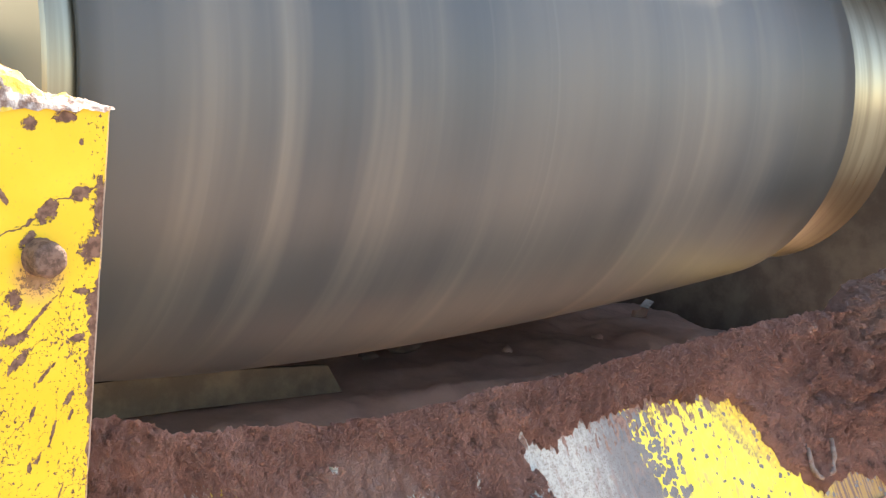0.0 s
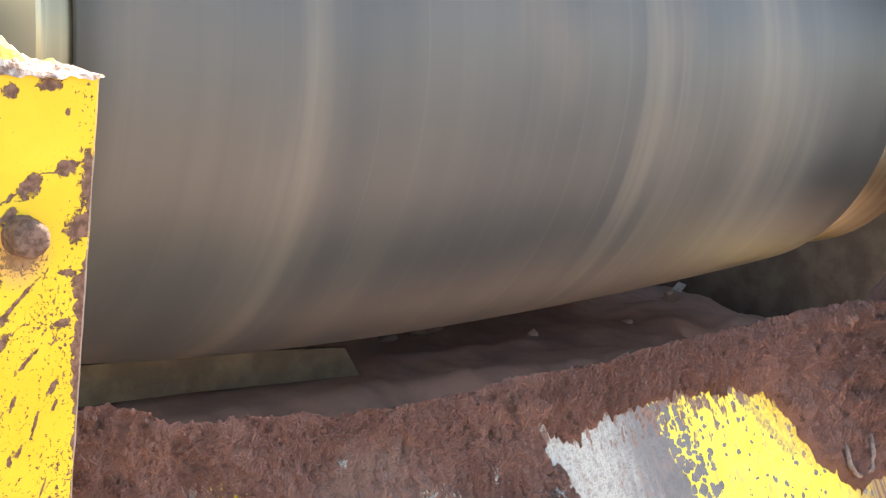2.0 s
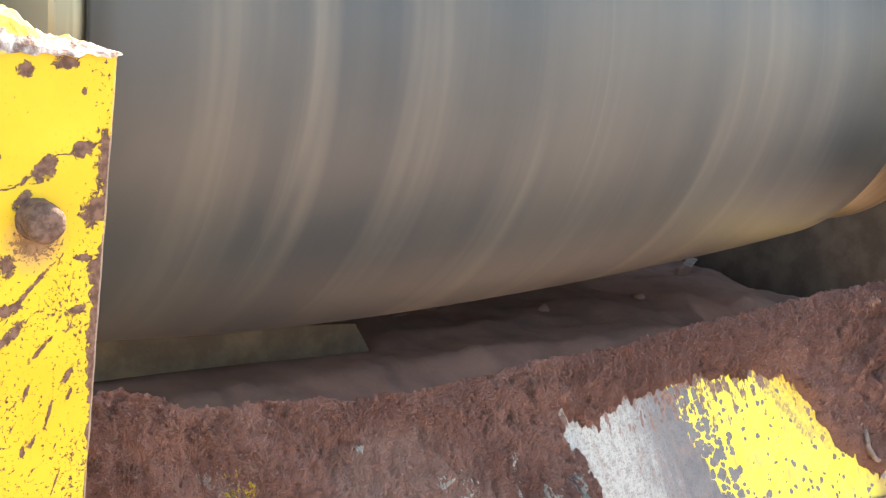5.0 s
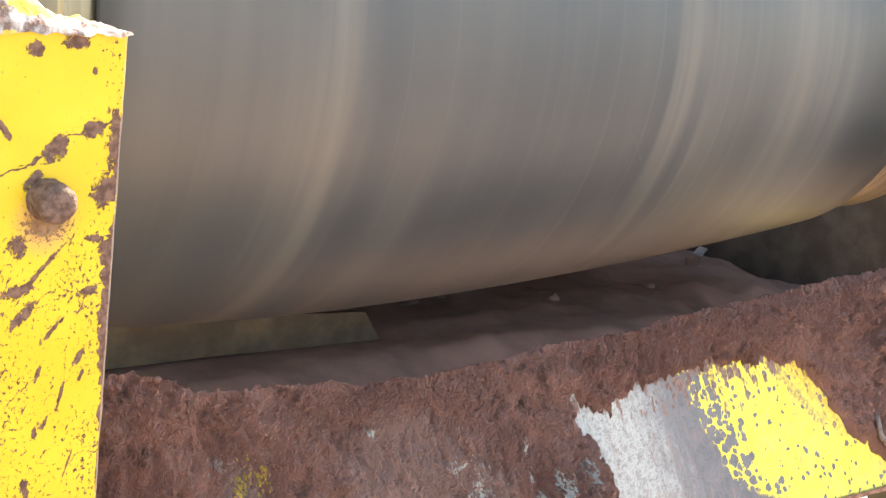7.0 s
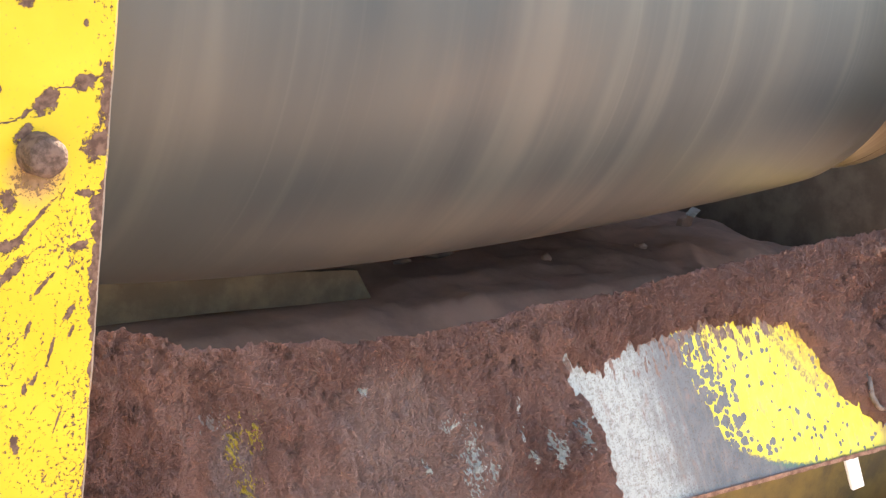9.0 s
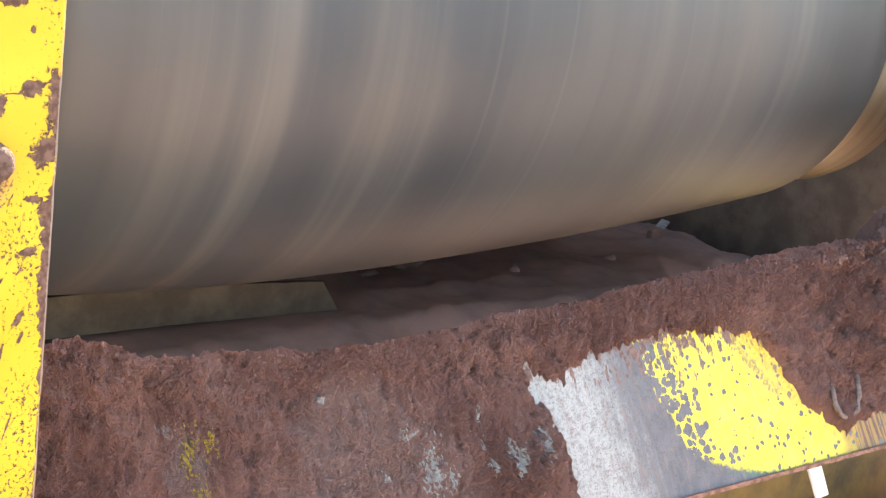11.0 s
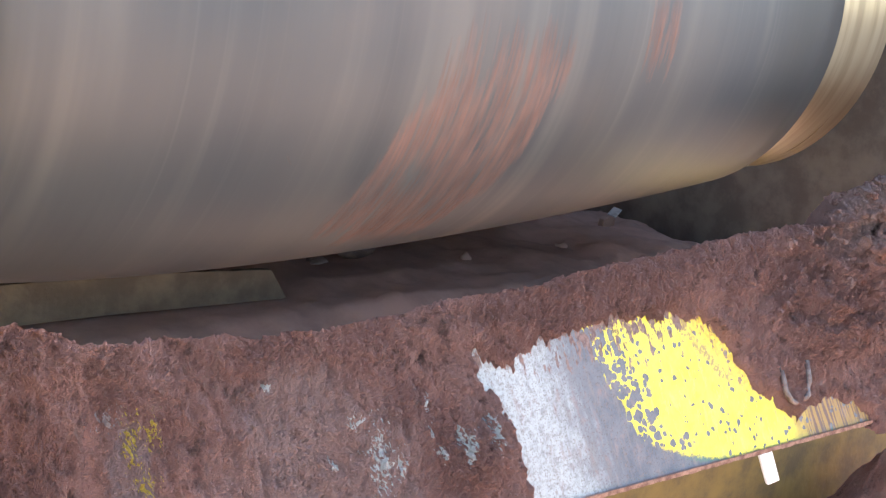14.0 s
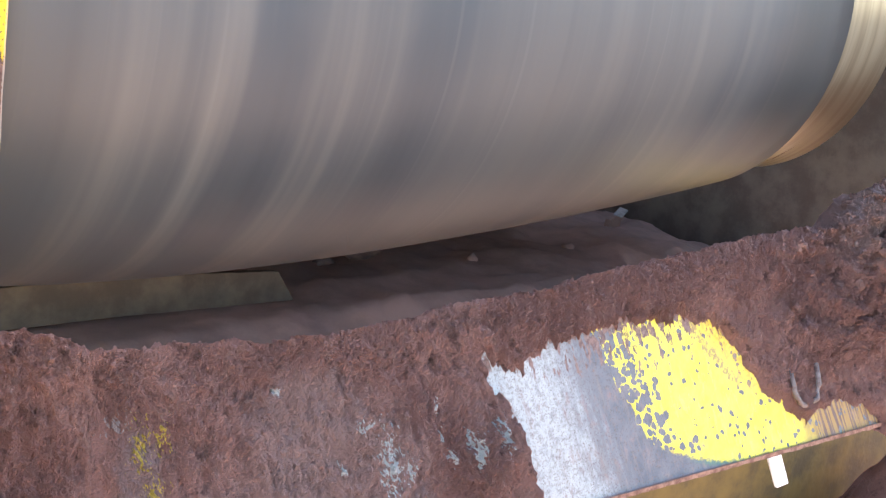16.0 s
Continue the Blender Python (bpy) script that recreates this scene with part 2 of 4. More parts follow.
def mat_plate():
    """Steel plate with a white patch, grey primer and a pocked yellow patch."""
    m = Mat("painted_plate", rough=0.55)
    n, f = m.noise(38.0, 5.0, 0.6), m.noise(170.0, 4.0, 0.65)
    slant = m.x - m.z * -0.35 - 0.35
    grey = m.mix(n.step(0.35, 0.65), (0.115, 0.115, 0.13), (0.175, 0.165, 0.17))
    grey = m.mix(f.step(0.55, 0.7) * 0.5, grey, (0.24, 0.15, 0.12))
    white = m.mix(f.step(0.45, 0.72), (0.45, 0.44, 0.41), (0.28, 0.262, 0.235))
    drop = m.noise(1.0, 5.0, 0.65, m.vec(m.x * 90.0 + m.z * 25.0, 0.0, m.z * 14.0))
    speck = m.noise(420.0, 3.0, 0.7)
    white = m.mix(drop.step(0.50, 0.72) * 0.35, white, (0.24, 0.20, 0.165))
    white = m.mix(m.noise(95.0, 5.0, 0.7).step(0.50, 0.66) * 0.5, white, (0.22, 0.20, 0.19))
    white = m.mix(speck.step(0.54, 0.64) * 0.65, white, (0.16, 0.10, 0.08))
    grey = m.mix(drop.step(0.5, 0.7) * 0.55, grey, (0.25, 0.19, 0.155))
    grey = m.mix(speck.step(0.54, 0.64) * 0.65, grey, (0.11, 0.075, 0.065))
    w = (slant + n * 0.10 + (drop - 0.5) * 0.12).step(1.315, 1.205).lo((m.x + n * 0.05).step(0.80, 0.86))
    col = m.mix(w, grey, white)
    # yellow patch: bounded below by a curved edge and at its side by a slanted one
    cells = m.tree.nodes.new("ShaderNodeTexVoronoi")
    cells.inputs["Scale"].default_value = 92.0
    m.tree.links.new(m.vec(m.x * 1.05 + m.z * 0.35 + n * 0.016 + f * 0.006, 0.0, m.z * 1.05 + n * 0.014 + f * 0.006), cells.inputs["Vector"])
    pits = Num(m.tree, cells.outputs["Distance"])
    side = m.x * 1.0 + (m.z - 0.95) * 0.62
    solid = side.step(1.31, 1.41)
    rnd = m.tree.nodes.new("ShaderNodeSeparateColor")
    m.tree.links.new(cells.outputs["Color"], rnd.inputs[0])
    each = Num(m.tree, rnd.outputs[0])
    size = (solid * -0.50 + 0.64 + (each - 0.5) * 0.55 + (n - 0.5) * 0.7).hi(0.0)
    holes = (pits - size).step(0.03, -0.03)
    near = m.x.lo(1.56) - 1.56
    base = m.z - (near * near * 1.1 + 0.840)
    y = (side + n * 0.03).step(1.322, 1.327).lo((base + f * 0.014).step(0.006, 0.012))
    fade = (m.x + n * 0.1).step(1.76, 1.66)
    yel = m.mix(n.step(0.3, 0.7), (0.86, 0.66, 0.05), (0.90, 0.74, 0.10))
    yel = m.mix(fade * -1.0 + 1.0, yel, (0.36, 0.20, 0.055))
    drip = m.noise(1.0, 4.0, 0.6, m.vec(m.x * 170.0 + m.z * 60.0, 0.0, m.z * 9.0)).step(0.47, 0.55) * m.x.step(1.66, 1.71)
    yel = m.mix(drip, yel, (0.15, 0.08, 0.055))
    y = y * (holes * -1.0 + 1.0)
    green = (base + f * 0.016).step(0.002, 0.006).lo((base + f * 0.016).step(0.016, 0.010)).lo(side.step(1.35, 1.4))
    col = m.mix(green * 0.6, col, (0.10, 0.22, 0.13))
    col = m.mix(y, col, yel)
    left = (m.x + n * 0.06).step(0.80, 0.76)
    col = m.mix(left.lo(f.step(0.4, 0.5)), col, (0.80, 0.55, 0.05))
    film = m.noise(1.0, 5.0, 0.6, m.vec(m.x * 85.0 + m.z * 20.0, 0.0, m.z * 34.0))
    cover = (film + (m.z - 0.99) * 2.6 + (n - 0.5) * 0.25 + m.x.step(1.50, 1.62) * 0.06 + m.x.step(1.66, 1.72) * 0.10).step(0.56, 0.63)
    col = m.mix(cover, col, m.mix(f.step(0.4, 0.6), (0.13, 0.064, 0.048), (0.24, 0.120, 0.088)))
    thin = (film + f * 0.3).step(0.68, 0.82) * 0.45
    col = m.mix(thin, col, (0.30, 0.20, 0.17))
    # brown smear across the yellow, stained paint beyond it
    across = m.x + (m.z - 1.011) * 1.05 + (n - 0.5) * 0.03 + (f - 0.5) * 0.012
    beyond = across.step(1.458, 1.470) * m.z.step(0.90, 0.93)
    col = m.mix(beyond * (f.step(0.35, 0.6) * 0.4 + 0.15), col, (0.55, 0.27, 0.06))
    smear = across.step(1.436, 1.444) * across.step(1.466, 1.456) * m.z.step(0.925, 0.945)
    col = m.mix(smear * (f.step(0.42, 0.58) * 0.5 + 0.25), col, (0.24, 0.122, 0.090))
    rust = (m.z + n * 0.010).step(0.850, 0.845)
    col = m.mix(rust, col, (0.30, 0.15, 0.10))
    return m.set(col, f * 0.3 + 0.4, y * 0.6 + f * 0.5, 0.0012)


def mat_rust(name, a, b, rough=0.85, scale=40.0):
    m = Mat(name, rough=rough, spec=0.3)
    n, f = m.noise(scale, 6.0, 0.65), m.noise(scale * 6, 4.0)
    return m.set(m.mix(n.step(0.35, 0.65), a, b), rough, n + f * 0.5, 0.002)


def mat_soil():
    m = Mat("red_soil", rough=0.95, spec=0.1)
    a, b = m.noise(0.6, 5.0), m.noise(25.0, 5.0, 0.65)
    c = m.mix(a.step(0.35, 0.65), (0.47, 0.295, 0.215), (0.57, 0.375, 0.28))
    c = m.mix(b.step(0.5, 0.7) * 0.4, c, (0.53, 0.35, 0.27))
    # darker ground tone under the machine, put in to dim the bounce onto the belt
    zone = (m.y + a * 0.5 + b * 0.1).step(1.25, 1.45) * m.y.step(6.0, 4.0) * m.x.step(-0.2, 0.2) * m.x.step(3.6, 3.1)
    c = m.mix(zone, c, m.mix(b.step(0.4, 0.6), (0.40, 0.25, 0.19), (0.52, 0.335, 0.255)))
    # spilled red ore near the machine, grey gravel further off: unseen, chosen for the belt's reflections
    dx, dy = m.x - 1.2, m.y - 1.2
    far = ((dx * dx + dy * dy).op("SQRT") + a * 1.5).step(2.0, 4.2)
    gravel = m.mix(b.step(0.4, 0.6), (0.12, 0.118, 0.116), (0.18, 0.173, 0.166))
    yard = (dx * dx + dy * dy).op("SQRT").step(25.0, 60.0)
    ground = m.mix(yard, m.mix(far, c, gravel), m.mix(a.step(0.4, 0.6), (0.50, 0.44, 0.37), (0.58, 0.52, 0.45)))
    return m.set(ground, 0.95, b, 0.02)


BELT, SHELL, DIRT, CLOD = mat_belt(), mat_shell(), mat_dirt(), mat_clod()
POST, PLATE, SOIL = mat_post(), mat_plate(), mat_soil()
BOLT = mat_rust("rusty_bolt_steel", (0.10, 0.056, 0.040), (0.235, 0.14, 0.105), 0.8, 130.0)
CHUTE = mat_rust("ore_stained_steel", (0.12, 0.09, 0.072), (0.185, 0.143, 0.11), 0.9, 14.0)
OLIVE = mat_rust("dusty_yellow_steel", (0.135, 0.104, 0.074), (0.215, 0.168, 0.113), 0.85, 16.0)
OCHRE = mat_rust("stained_ochre_steel", (0.11, 0.075, 0.035), (0.21, 0.135, 0.04), 0.7, 12.0)
FLAKE = mat_rust("pale_dusty_steel", (0.30, 0.27, 0.24), (0.48, 0.45, 0.42), 0.6, 60.0)
WHITE = mat_rust("chalky_white_paint", (0.78, 0.77, 0.74), (0.86, 0.85, 0.83), 0.6, 60.0)
RUBBER = mat_rust("grey_rubber", (0.06, 0.055, 0.05), (0.11, 0.095, 0.085), 0.7, 12.0)
# ore behind the pulley; the shade and dust haze there are mixed into its tone
BACK_ORE = mat_rust("hazed_back_ore", (0.30, 0.190, 0.149), (0.41, 0.256, 0.200), 0.9, 9.0)
YELLOW = mat_rust("bright_yellow_paint", (0.68, 0.42, 0.02), (0.78, 0.52, 0.04), 0.5, 9.0)
STONE = mat_rust("dusty_stone", (0.15, 0.105, 0.085), (0.25, 0.18, 0.145), 0.9, 50.0)
LOOP = mat_rust("dirty_worn_steel", (0.11, 0.06, 0.045), (0.24, 0.18, 0.155), 0.4, 70.0)


def mat_cap():
    m = Mat("pale_dried_dirt", rough=0.95, spec=0.2)
    n, f = m.noise(90.0, 6.0, 0.65), m.noise(35.0, 4.0)
    c = m.mix(n.step(0.38, 0.62), (0.22, 0.13, 0.10), (0.58, 0.48, 0.42))
    c = m.mix((f + m.x.step(0.41, 0.36) * 0.1).step(0.60, 0.63) * 0.8, c, (0.80, 0.55, 0.06))
    return m.set(c, 0.95, n, 0.003)


CAP = mat_cap()


# ---- mesh helpers ----
def mesh_from(name, bm, material, smooth=False):
    me = bpy.data.meshes.new(name)
    bm.normal_update()
    bm.to_mesh(me)
    bm.free()
    me.materials.append(material)
    if smooth:
        me.polygons.foreach_set("use_smooth", [True] * len(me.polygons))
    return me


def part(name, bm, material, parent, label="", smooth=False):
    ob = new(name, mesh_from(name, bm, material, smooth))
    if parent is not None:
        ob.parent = parent
    return tagged(ob, label)


def box(x0, x1, y0, y1, z0, z1, bevel=0.0, bm=None):
    bm = bm or bmesh.new()
    made = bmesh.ops.create_cube(bm, size=1.0, matrix=Matrix.Translation(((x0 + x1) / 2, (y0 + y1) / 2, (z0 + z1) / 2)) @ Matrix.Diagonal((x1 - x0, y1 - y0, z1 - z0, 1)))
    if bevel:
        edges = {e for v in made["verts"] for e in v.link_edges}
        bmesh.ops.bevel(bm, geom=list(edges), offset=bevel, segments=2, affect="EDGES", profile=0.5)
    return bm


def lathe(profile, steps, bm=None, closed=False):
    """Turns (x, r) pairs about the x axis."""
    bm = bm or bmesh.new()
    rings = []
    for x, r in profile:
        rings.append([bm.verts.new((x, r * math.cos(2 * math.pi * k / steps), r * math.sin(2 * math.pi * k / steps))) for k in range(steps)])
    pairs = list(zip(rings, rings[1:])) + ([(rings[-1], rings[0])] if closed else [])
    for a, b in pairs:
        for k in range(steps):
            bm.faces.new((a[k], a[(k + 1) % steps], b[(k + 1) % steps], b[k]))
    if not closed:
        bm.faces.new(rings[0][::-1])
        bm.faces.new(rings[-1])
    bmesh.ops.recalc_face_normals(bm, faces=bm.faces)
    return bm


def lump(radius, seed, rough=0.35, sub=2):
    bm = bmesh.new()
    bmesh.ops.create_icosphere(bm, subdivisions=sub, radius=radius)
    off = Vector((seed * 7.3, seed * 3.1, seed * 1.7))
    for v in bm.verts:
        d = v.co.normalized()
        k = 1 + rough * noise.noise(d * 1.4 + off) + rough * 0.6 * noise.noise(d * 3.3 + off) + rough * 0.5 * noise.noise(d * 7.0 + off) + rough * 0.35 * noise.noise(d * 15.0 + off)
        v.co = Vector((v.co.x * k, v.co.y * k, v.co.z * k * 0.85))
    return bm


def interp(x, pairs):
    return float(np.interp(x, [p[0] for p in pairs], [p[1] for p in pairs]))


# ---- ground ----
def build_ground():
    bm = bmesh.new()
    s = 1500.0
    n = 24
    grid = [[bm.verts.new((s * (i / n * 2 - 1) ** 3, s * (j / n * 2 - 1) ** 3, 0)) for j in range(n + 1)] for i in range(n + 1)]
    for i in range(n):
        for j in range(n):
            bm.faces.new((grid[i][j], grid[i + 1][j], grid[i + 1][j + 1], grid[i][j + 1]))
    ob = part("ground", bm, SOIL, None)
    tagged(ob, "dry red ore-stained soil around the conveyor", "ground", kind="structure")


build_ground()

# ---- pulley and belt ----
AXIS_Y, AXIS_Z, MID_X = 1.631, 1.420, 1.23
BELT_X0, BELT_X1, END_X0, END_X1, SHELL_R = 0.558, 1.942, 0.522, 2.122, 0.312


def belt_r(x):
    s = x - 1.25
    return 0.39074 + s * (-0.04648 + s * (-0.05864 + s * (0.03779 - 0.02901 * s)))


def build_pulley():
    hub = new("conveyor_pulley")
    hub.location = (MID_X, AXIS_Y, AXIS_Z)
    tagged(hub, "spinning steel conveyor pulley wrapped by a dusty rubber belt", "conveyor pulley")
    n = 28
    outer = [(BELT_X0 + (BELT_X1 - BELT_X0) * k / n, 0) for k in range(n + 1)]
    prof = [(x - MID_X, belt_r(x)) for x, _ in outer]
    rim = [(BELT_X0 - MID_X - 0.002, belt_r(BELT_X0) - 0.004)] + prof + [(BELT_X1 - MID_X + 0.002, belt_r(BELT_X1) - 0.004)]
    inner = [(BELT_X1 - MID_X + 0.001, belt_r(BELT_X1) - 0.012)] + [(x, r - 0.012) for x, r in prof[::-1]] + [(BELT_X0 - MID_X - 0.001, belt_r(BELT_X0) - 0.012)]
    part("belt_cover", lathe(rim + inner, 180, closed=True), BELT, hub, "scuffed grey rubber belt with brown streaks", True)
    a, b = END_X0 - MID_X, END_X1 - MID_X
    r0 = 0.363
    p0 = [(a, 0.30), (a, r0 - 0.004), (a + 0.004, r0), (BELT_X0 - MID_X + 0.02, r0)]
    p1 = [(x, r - 0.013) for x, r in prof[1:-1]]
    p2 = [(BELT_X1 - MID_X - 0.005, SHELL_R), (b - 0.005, SHELL_R), (b, SHELL_R - 0.005), (b, 0.30)]
    part("shell", lathe(p0 + p1 + p2, 180), SHELL, hub, "polished bare steel drum rim", False)
    for x in (a + 0.02, b - 0.02):
        # the left disc is white, the right one stained steel
        part("end_disc", lathe([(x - 0.008, 0.299), (x + 0.008, 0.299)], 64), WHITE if x < 0 else CHUTE, hub, "white end disc of the drum" if x < 0 else "")
        part("hub_boss", lathe([(x - 0.05, 0.10), (x - 0.05, 0.11), (x + 0.05, 0.11), (x + 0.05, 0.10)], 40), CHUTE, hub)
    part("shaft", lathe([(a - 0.14, 0.055), (b + 0.335, 0.055)], 40), FLAKE, hub)
    return hub


pulley = build_pulley()


RUN = 17.69


def build_runs():
    """The upper run, the turn at the tail and the lower run back."""
    top = new("conveyor_belt")
    tagged(top, "long grey rubber conveyor belt running back from the pulley", "conveyor belt")
    n = 28
    xs = [BELT_X0 + (BELT_X1 - BELT_X0) * k / n for k in range(n + 1)]
    tail = [(AXIS_Y + RUN, a) for a in range(0, 181, 15)]
    for name, line in (("upper_run", [(AXIS_Y, 0), (AXIS_Y + 3.0, 0), (AXIS_Y + RUN, 0)]), ("tail_turn", tail), ("lower_run", [(AXIS_Y, 180), (AXIS_Y + 3.0, 180), (AXIS_Y + RUN, 180)])):
        bm = bmesh.new()
        rows = []
        for y, turn in line:
            for d in (0.001, 0.013):
                rows.append([bm.verts.new((x, y + (belt_r(x) - d) * math.sin(radians(turn)), AXIS_Z + (belt_r(x) - d) * math.cos(radians(turn)))) for x in xs])
        for i in range(0, len(rows) - 2, 2):
            for k in range(n):
                for a, b in ((rows[i], rows[i + 2]), (rows[i + 1], rows[i + 3])):
                    bm.faces.new((a[k], a[k + 1], b[k + 1], b[k]))
            for k in (0, n):
                bm.faces.new((rows[i][k], rows[i + 2][k], rows[i + 3][k], rows[i + 1][k]))
        bmesh.ops.recalc_face_normals(bm, faces=bm.faces)
        part(name, bm, RUBBER, top)


build_runs()


# ---- yellow post ----
def build_post():
    post = new("steel_post")
    tagged(post, "chipped yellow-painted steel post with rusty edges", "steel post")
    bm = bmesh.new()
    # a channel: web towards the viewer, flanges running back; its edge leans a little
    pts = [(0.13, 1.0), (0.4592, 1.0), (0.4592, 1.09), (0.449, 1.09), (0.449, 1.010), (0.14, 1.010), (0.14, 1.09), (0.13, 1.09)]
    levels = [0.0] + [0.9 + 0.0133 * k for k in range(41)]
    rings = []
    for z in levels:
        ring = []
        for x, y in pts:
            lean = (z - 1.432) * 0.037 if x > 0.3 else 0.0
            wob = 0.0012 * noise.noise((x * 9, y * 9, z * 40)) if x > 0.3 else 0.0
            ring.append(bm.verts.new((x + lean + wob, y, z)))
        rings.append(ring)
    for a, b in zip(rings, rings[1:]):
        for k in range(8):
            bm.faces.new((a[k], a[(k + 1) % 8], b[(k + 1) % 8], b[k]))
    bm.faces.new(rings[-1])
    bm.faces.new(rings[0][::-1])
    bmesh.ops.recalc_face_normals(bm, faces=bm.faces)
    long_edges = [e for e in bm.edges if abs(e.verts[0].co.z - e.verts[1].co.z) > 0.01 and e.verts[0].co.x > 0.4 and e.verts[0].co.y < 1.005]
    bmesh.ops.bevel(bm, geom=long_edges, offset=0.0035, segments=2, affect="EDGES")
    part("column", bm, POST, post)
    # rusted stud
    bm = bmesh.new()
    prof = [(0.0, 0.0160), (0.003, 0.0152), (0.010, 0.0150), (0.017, 0.0149), (0.0205, 0.0140), (0.0228, 0.0105), (0.0232, 0.005)]
    steps = 36
    rings = [[bm.verts.new((r * math.cos(2 * math.pi * k / steps), -d, r * math.sin(2 * math.pi * k / steps))) for k in range(steps)] for d, r in prof]
    for a, b in zip(rings, rings[1:]):
        for k in range(steps):
            bm.faces.new((a[k], a[(k + 1) % steps], b[(k + 1) % steps], b[k]))
    bm.faces.new(rings[-1])
    for v in bm.verts:
        k = 1 + 0.08 * noise.noise(v.co * 90) + 0.05 * noise.noise(v.co * 260)
        v.co = Vector((v.co.x * k, v.co.y, v.co.z * k))
    bmesh.ops.recalc_face_normals(bm, faces=bm.faces)
    ob = part("bolt", bm, BOLT, post, "heavily rusted rounded bolt end", True)
    ob.location = (0.3972, 0.9995, 1.3092)
    return post


build_post()


def build_cap():
    """Crusted dirt on top of the post."""
    bm = bmesh.new()
    nx, ny = 90, 34
    grid = []
    for i in range(nx + 1):
        col = []
        x = 0.135 + (0.4605 - 0.135) * i / nx
        for j in range(ny + 1):
            y = 0.996 + 0.096 * j / ny
            e = min(i, nx - i, j * 1.5, ny - j) / 6.0
            up = interp(x, [(0.13, 0.05), (0.30, 0.045), (0.365, 0.036), (0.388, 0.026), (0.408, 0.008), (0.425, 0.004), (0.447, 0.006), (0.462, 0.002)])
            n = noise.fractal((x * 70, y * 70, 3.0), 0.8, 2.1, 5)
            h = (up + 0.006 * n) * min(1.0, e) * (0.55 + 0.45 * min(1.0, j / 12.0)) + (-0.003 + 0.003 * n if j == 0 else 0.0)
            col.append(bm.verts.new((x, y + 0.002 * n, 1.4325 + max(h, -0.008))))
        grid.append(col)
    for i in range(nx):
        for j in range(ny):
            bm.faces.new((grid[i][j], grid[i + 1][j], grid[i + 1][j + 1], grid[i][j + 1]))
    ob = part("dirt_crust", bm, CAP, None)
    tagged(ob, "pale crusted dirt caked on top of the yellow post", "dirt", kind="stuff")


build_cap()

# ---- front beam ----
LEAN = 0.30


def face_y(z):
    return 1.09 + (z - 0.88) * LEAN


def build_beam():
    beam = new("cross_beam")
    tagged(beam, "dirt-caked steel beam with white and yellow paint remains", "steel beam")
    bm = bmesh.new()
    x0, x1 = 0.447, 2.216
    # plate with a turned-back lower lip and an upper shelf
    prof = [(0.841, 0.0), (1.05, 0.0), (1.054, 0.004), (1.054, 0.03), (1.046, 0.03), (1.046, 0.014), (0.849, 0.014), (0.849, 0.09), (0.841, 0.09)]
    a = [bm.verts.new((x0, face_y(z) + d, z)) for z, d in prof]
    b = [bm.verts.new((x1, face_y(z) + d, z)) for z, d in prof]
    n = len(prof)
    for k in range(n):
        bm.faces.new((a[k], a[(k + 1) % n], b[(k + 1) % n], b[k]))
    bm.faces.new(a)
    bm.faces.new(b[::-1])
    bmesh.ops.recalc_face_normals(bm, faces=bm.faces)
    part("plate", bm, PLATE, beam)
    # ragged rusty lower edge
    bm = bmesh.new()
    m = 400
    rings = []
    for k in range(m + 1):
        x = x0 + (x1 - x0) * k / m
        w = 0.0019 + 0.0016 * noise.noise((x * 45, 0, 0)) + 0.0011 * noise.noise((x * 190, 2, 0))
        y = face_y(0.835)
        rings.append([bm.verts.new(p) for p in ((x, y - 0.001 - w * 0.4, 0.843 + w * 0.6), (x, y - 0.002, 0.840 - w), (x, y + 0.012, 0.840 - w), (x, y + 0.012, 0.8405))])
    for p, q in zip(rings, rings[1:]):
        for k in range(3):
            bm.faces.new((p[k], q[k], q[k + 1], p[k + 1]))
    part("lower_edge", bm, mat_rust("rust_edge", (0.17, 0.085, 0.058), (0.36, 0.20, 0.14), 0.9, 90.0), beam, "rusty ragged lower edge")
    # bent loop of worn bare steel near the far end
    bm = bmesh.new()
    pts = []
    for k in range(25):
        a = math.pi * k / 24
        pts.append(Vector((1.652 - 0.027 * math.cos(a), 0, 0.925 - 0.027 * math.sin(a))))
    pts = [Vector((1.625, 0, 0.95))] + pts + [Vector((1.679, 0, 0.95))]
    rings = []
    for k, p in enumerate(pts):
        d = (pts[min(k + 1, len(pts) - 1)] - pts[max(k - 1, 0)]).normalized()
        side = Vector((d.z, 0, -d.x))
        c = p + Vector((0, face_y(p.z) - 0.015 - 0.010 * noise.noise((p.x * 60, 0, p.z * 60)), 0))
        rings.append([bm.verts.new(c + side * 0.004 * math.cos(2 * math.pi * j / 10) + Vector((0, 1, 0)) * 0.004 * math.sin(2 * math.pi * j / 10)) for j in range(10)])
    for p, q in zip(rings, rings[1:]):
        for j in range(10):
            bm.faces.new((p[j], q[j], q[(j + 1) % 10], p[(j + 1) % 10]))
    bm.faces.new(rings[0])
    bm.faces.new(rings[-1])
    bmesh.ops.recalc_face_normals(bm, faces=bm.faces)
    part("loop", bm, LOOP, beam, "worn bent steel loop half buried in dirt", True)
    return beam


build_beam()

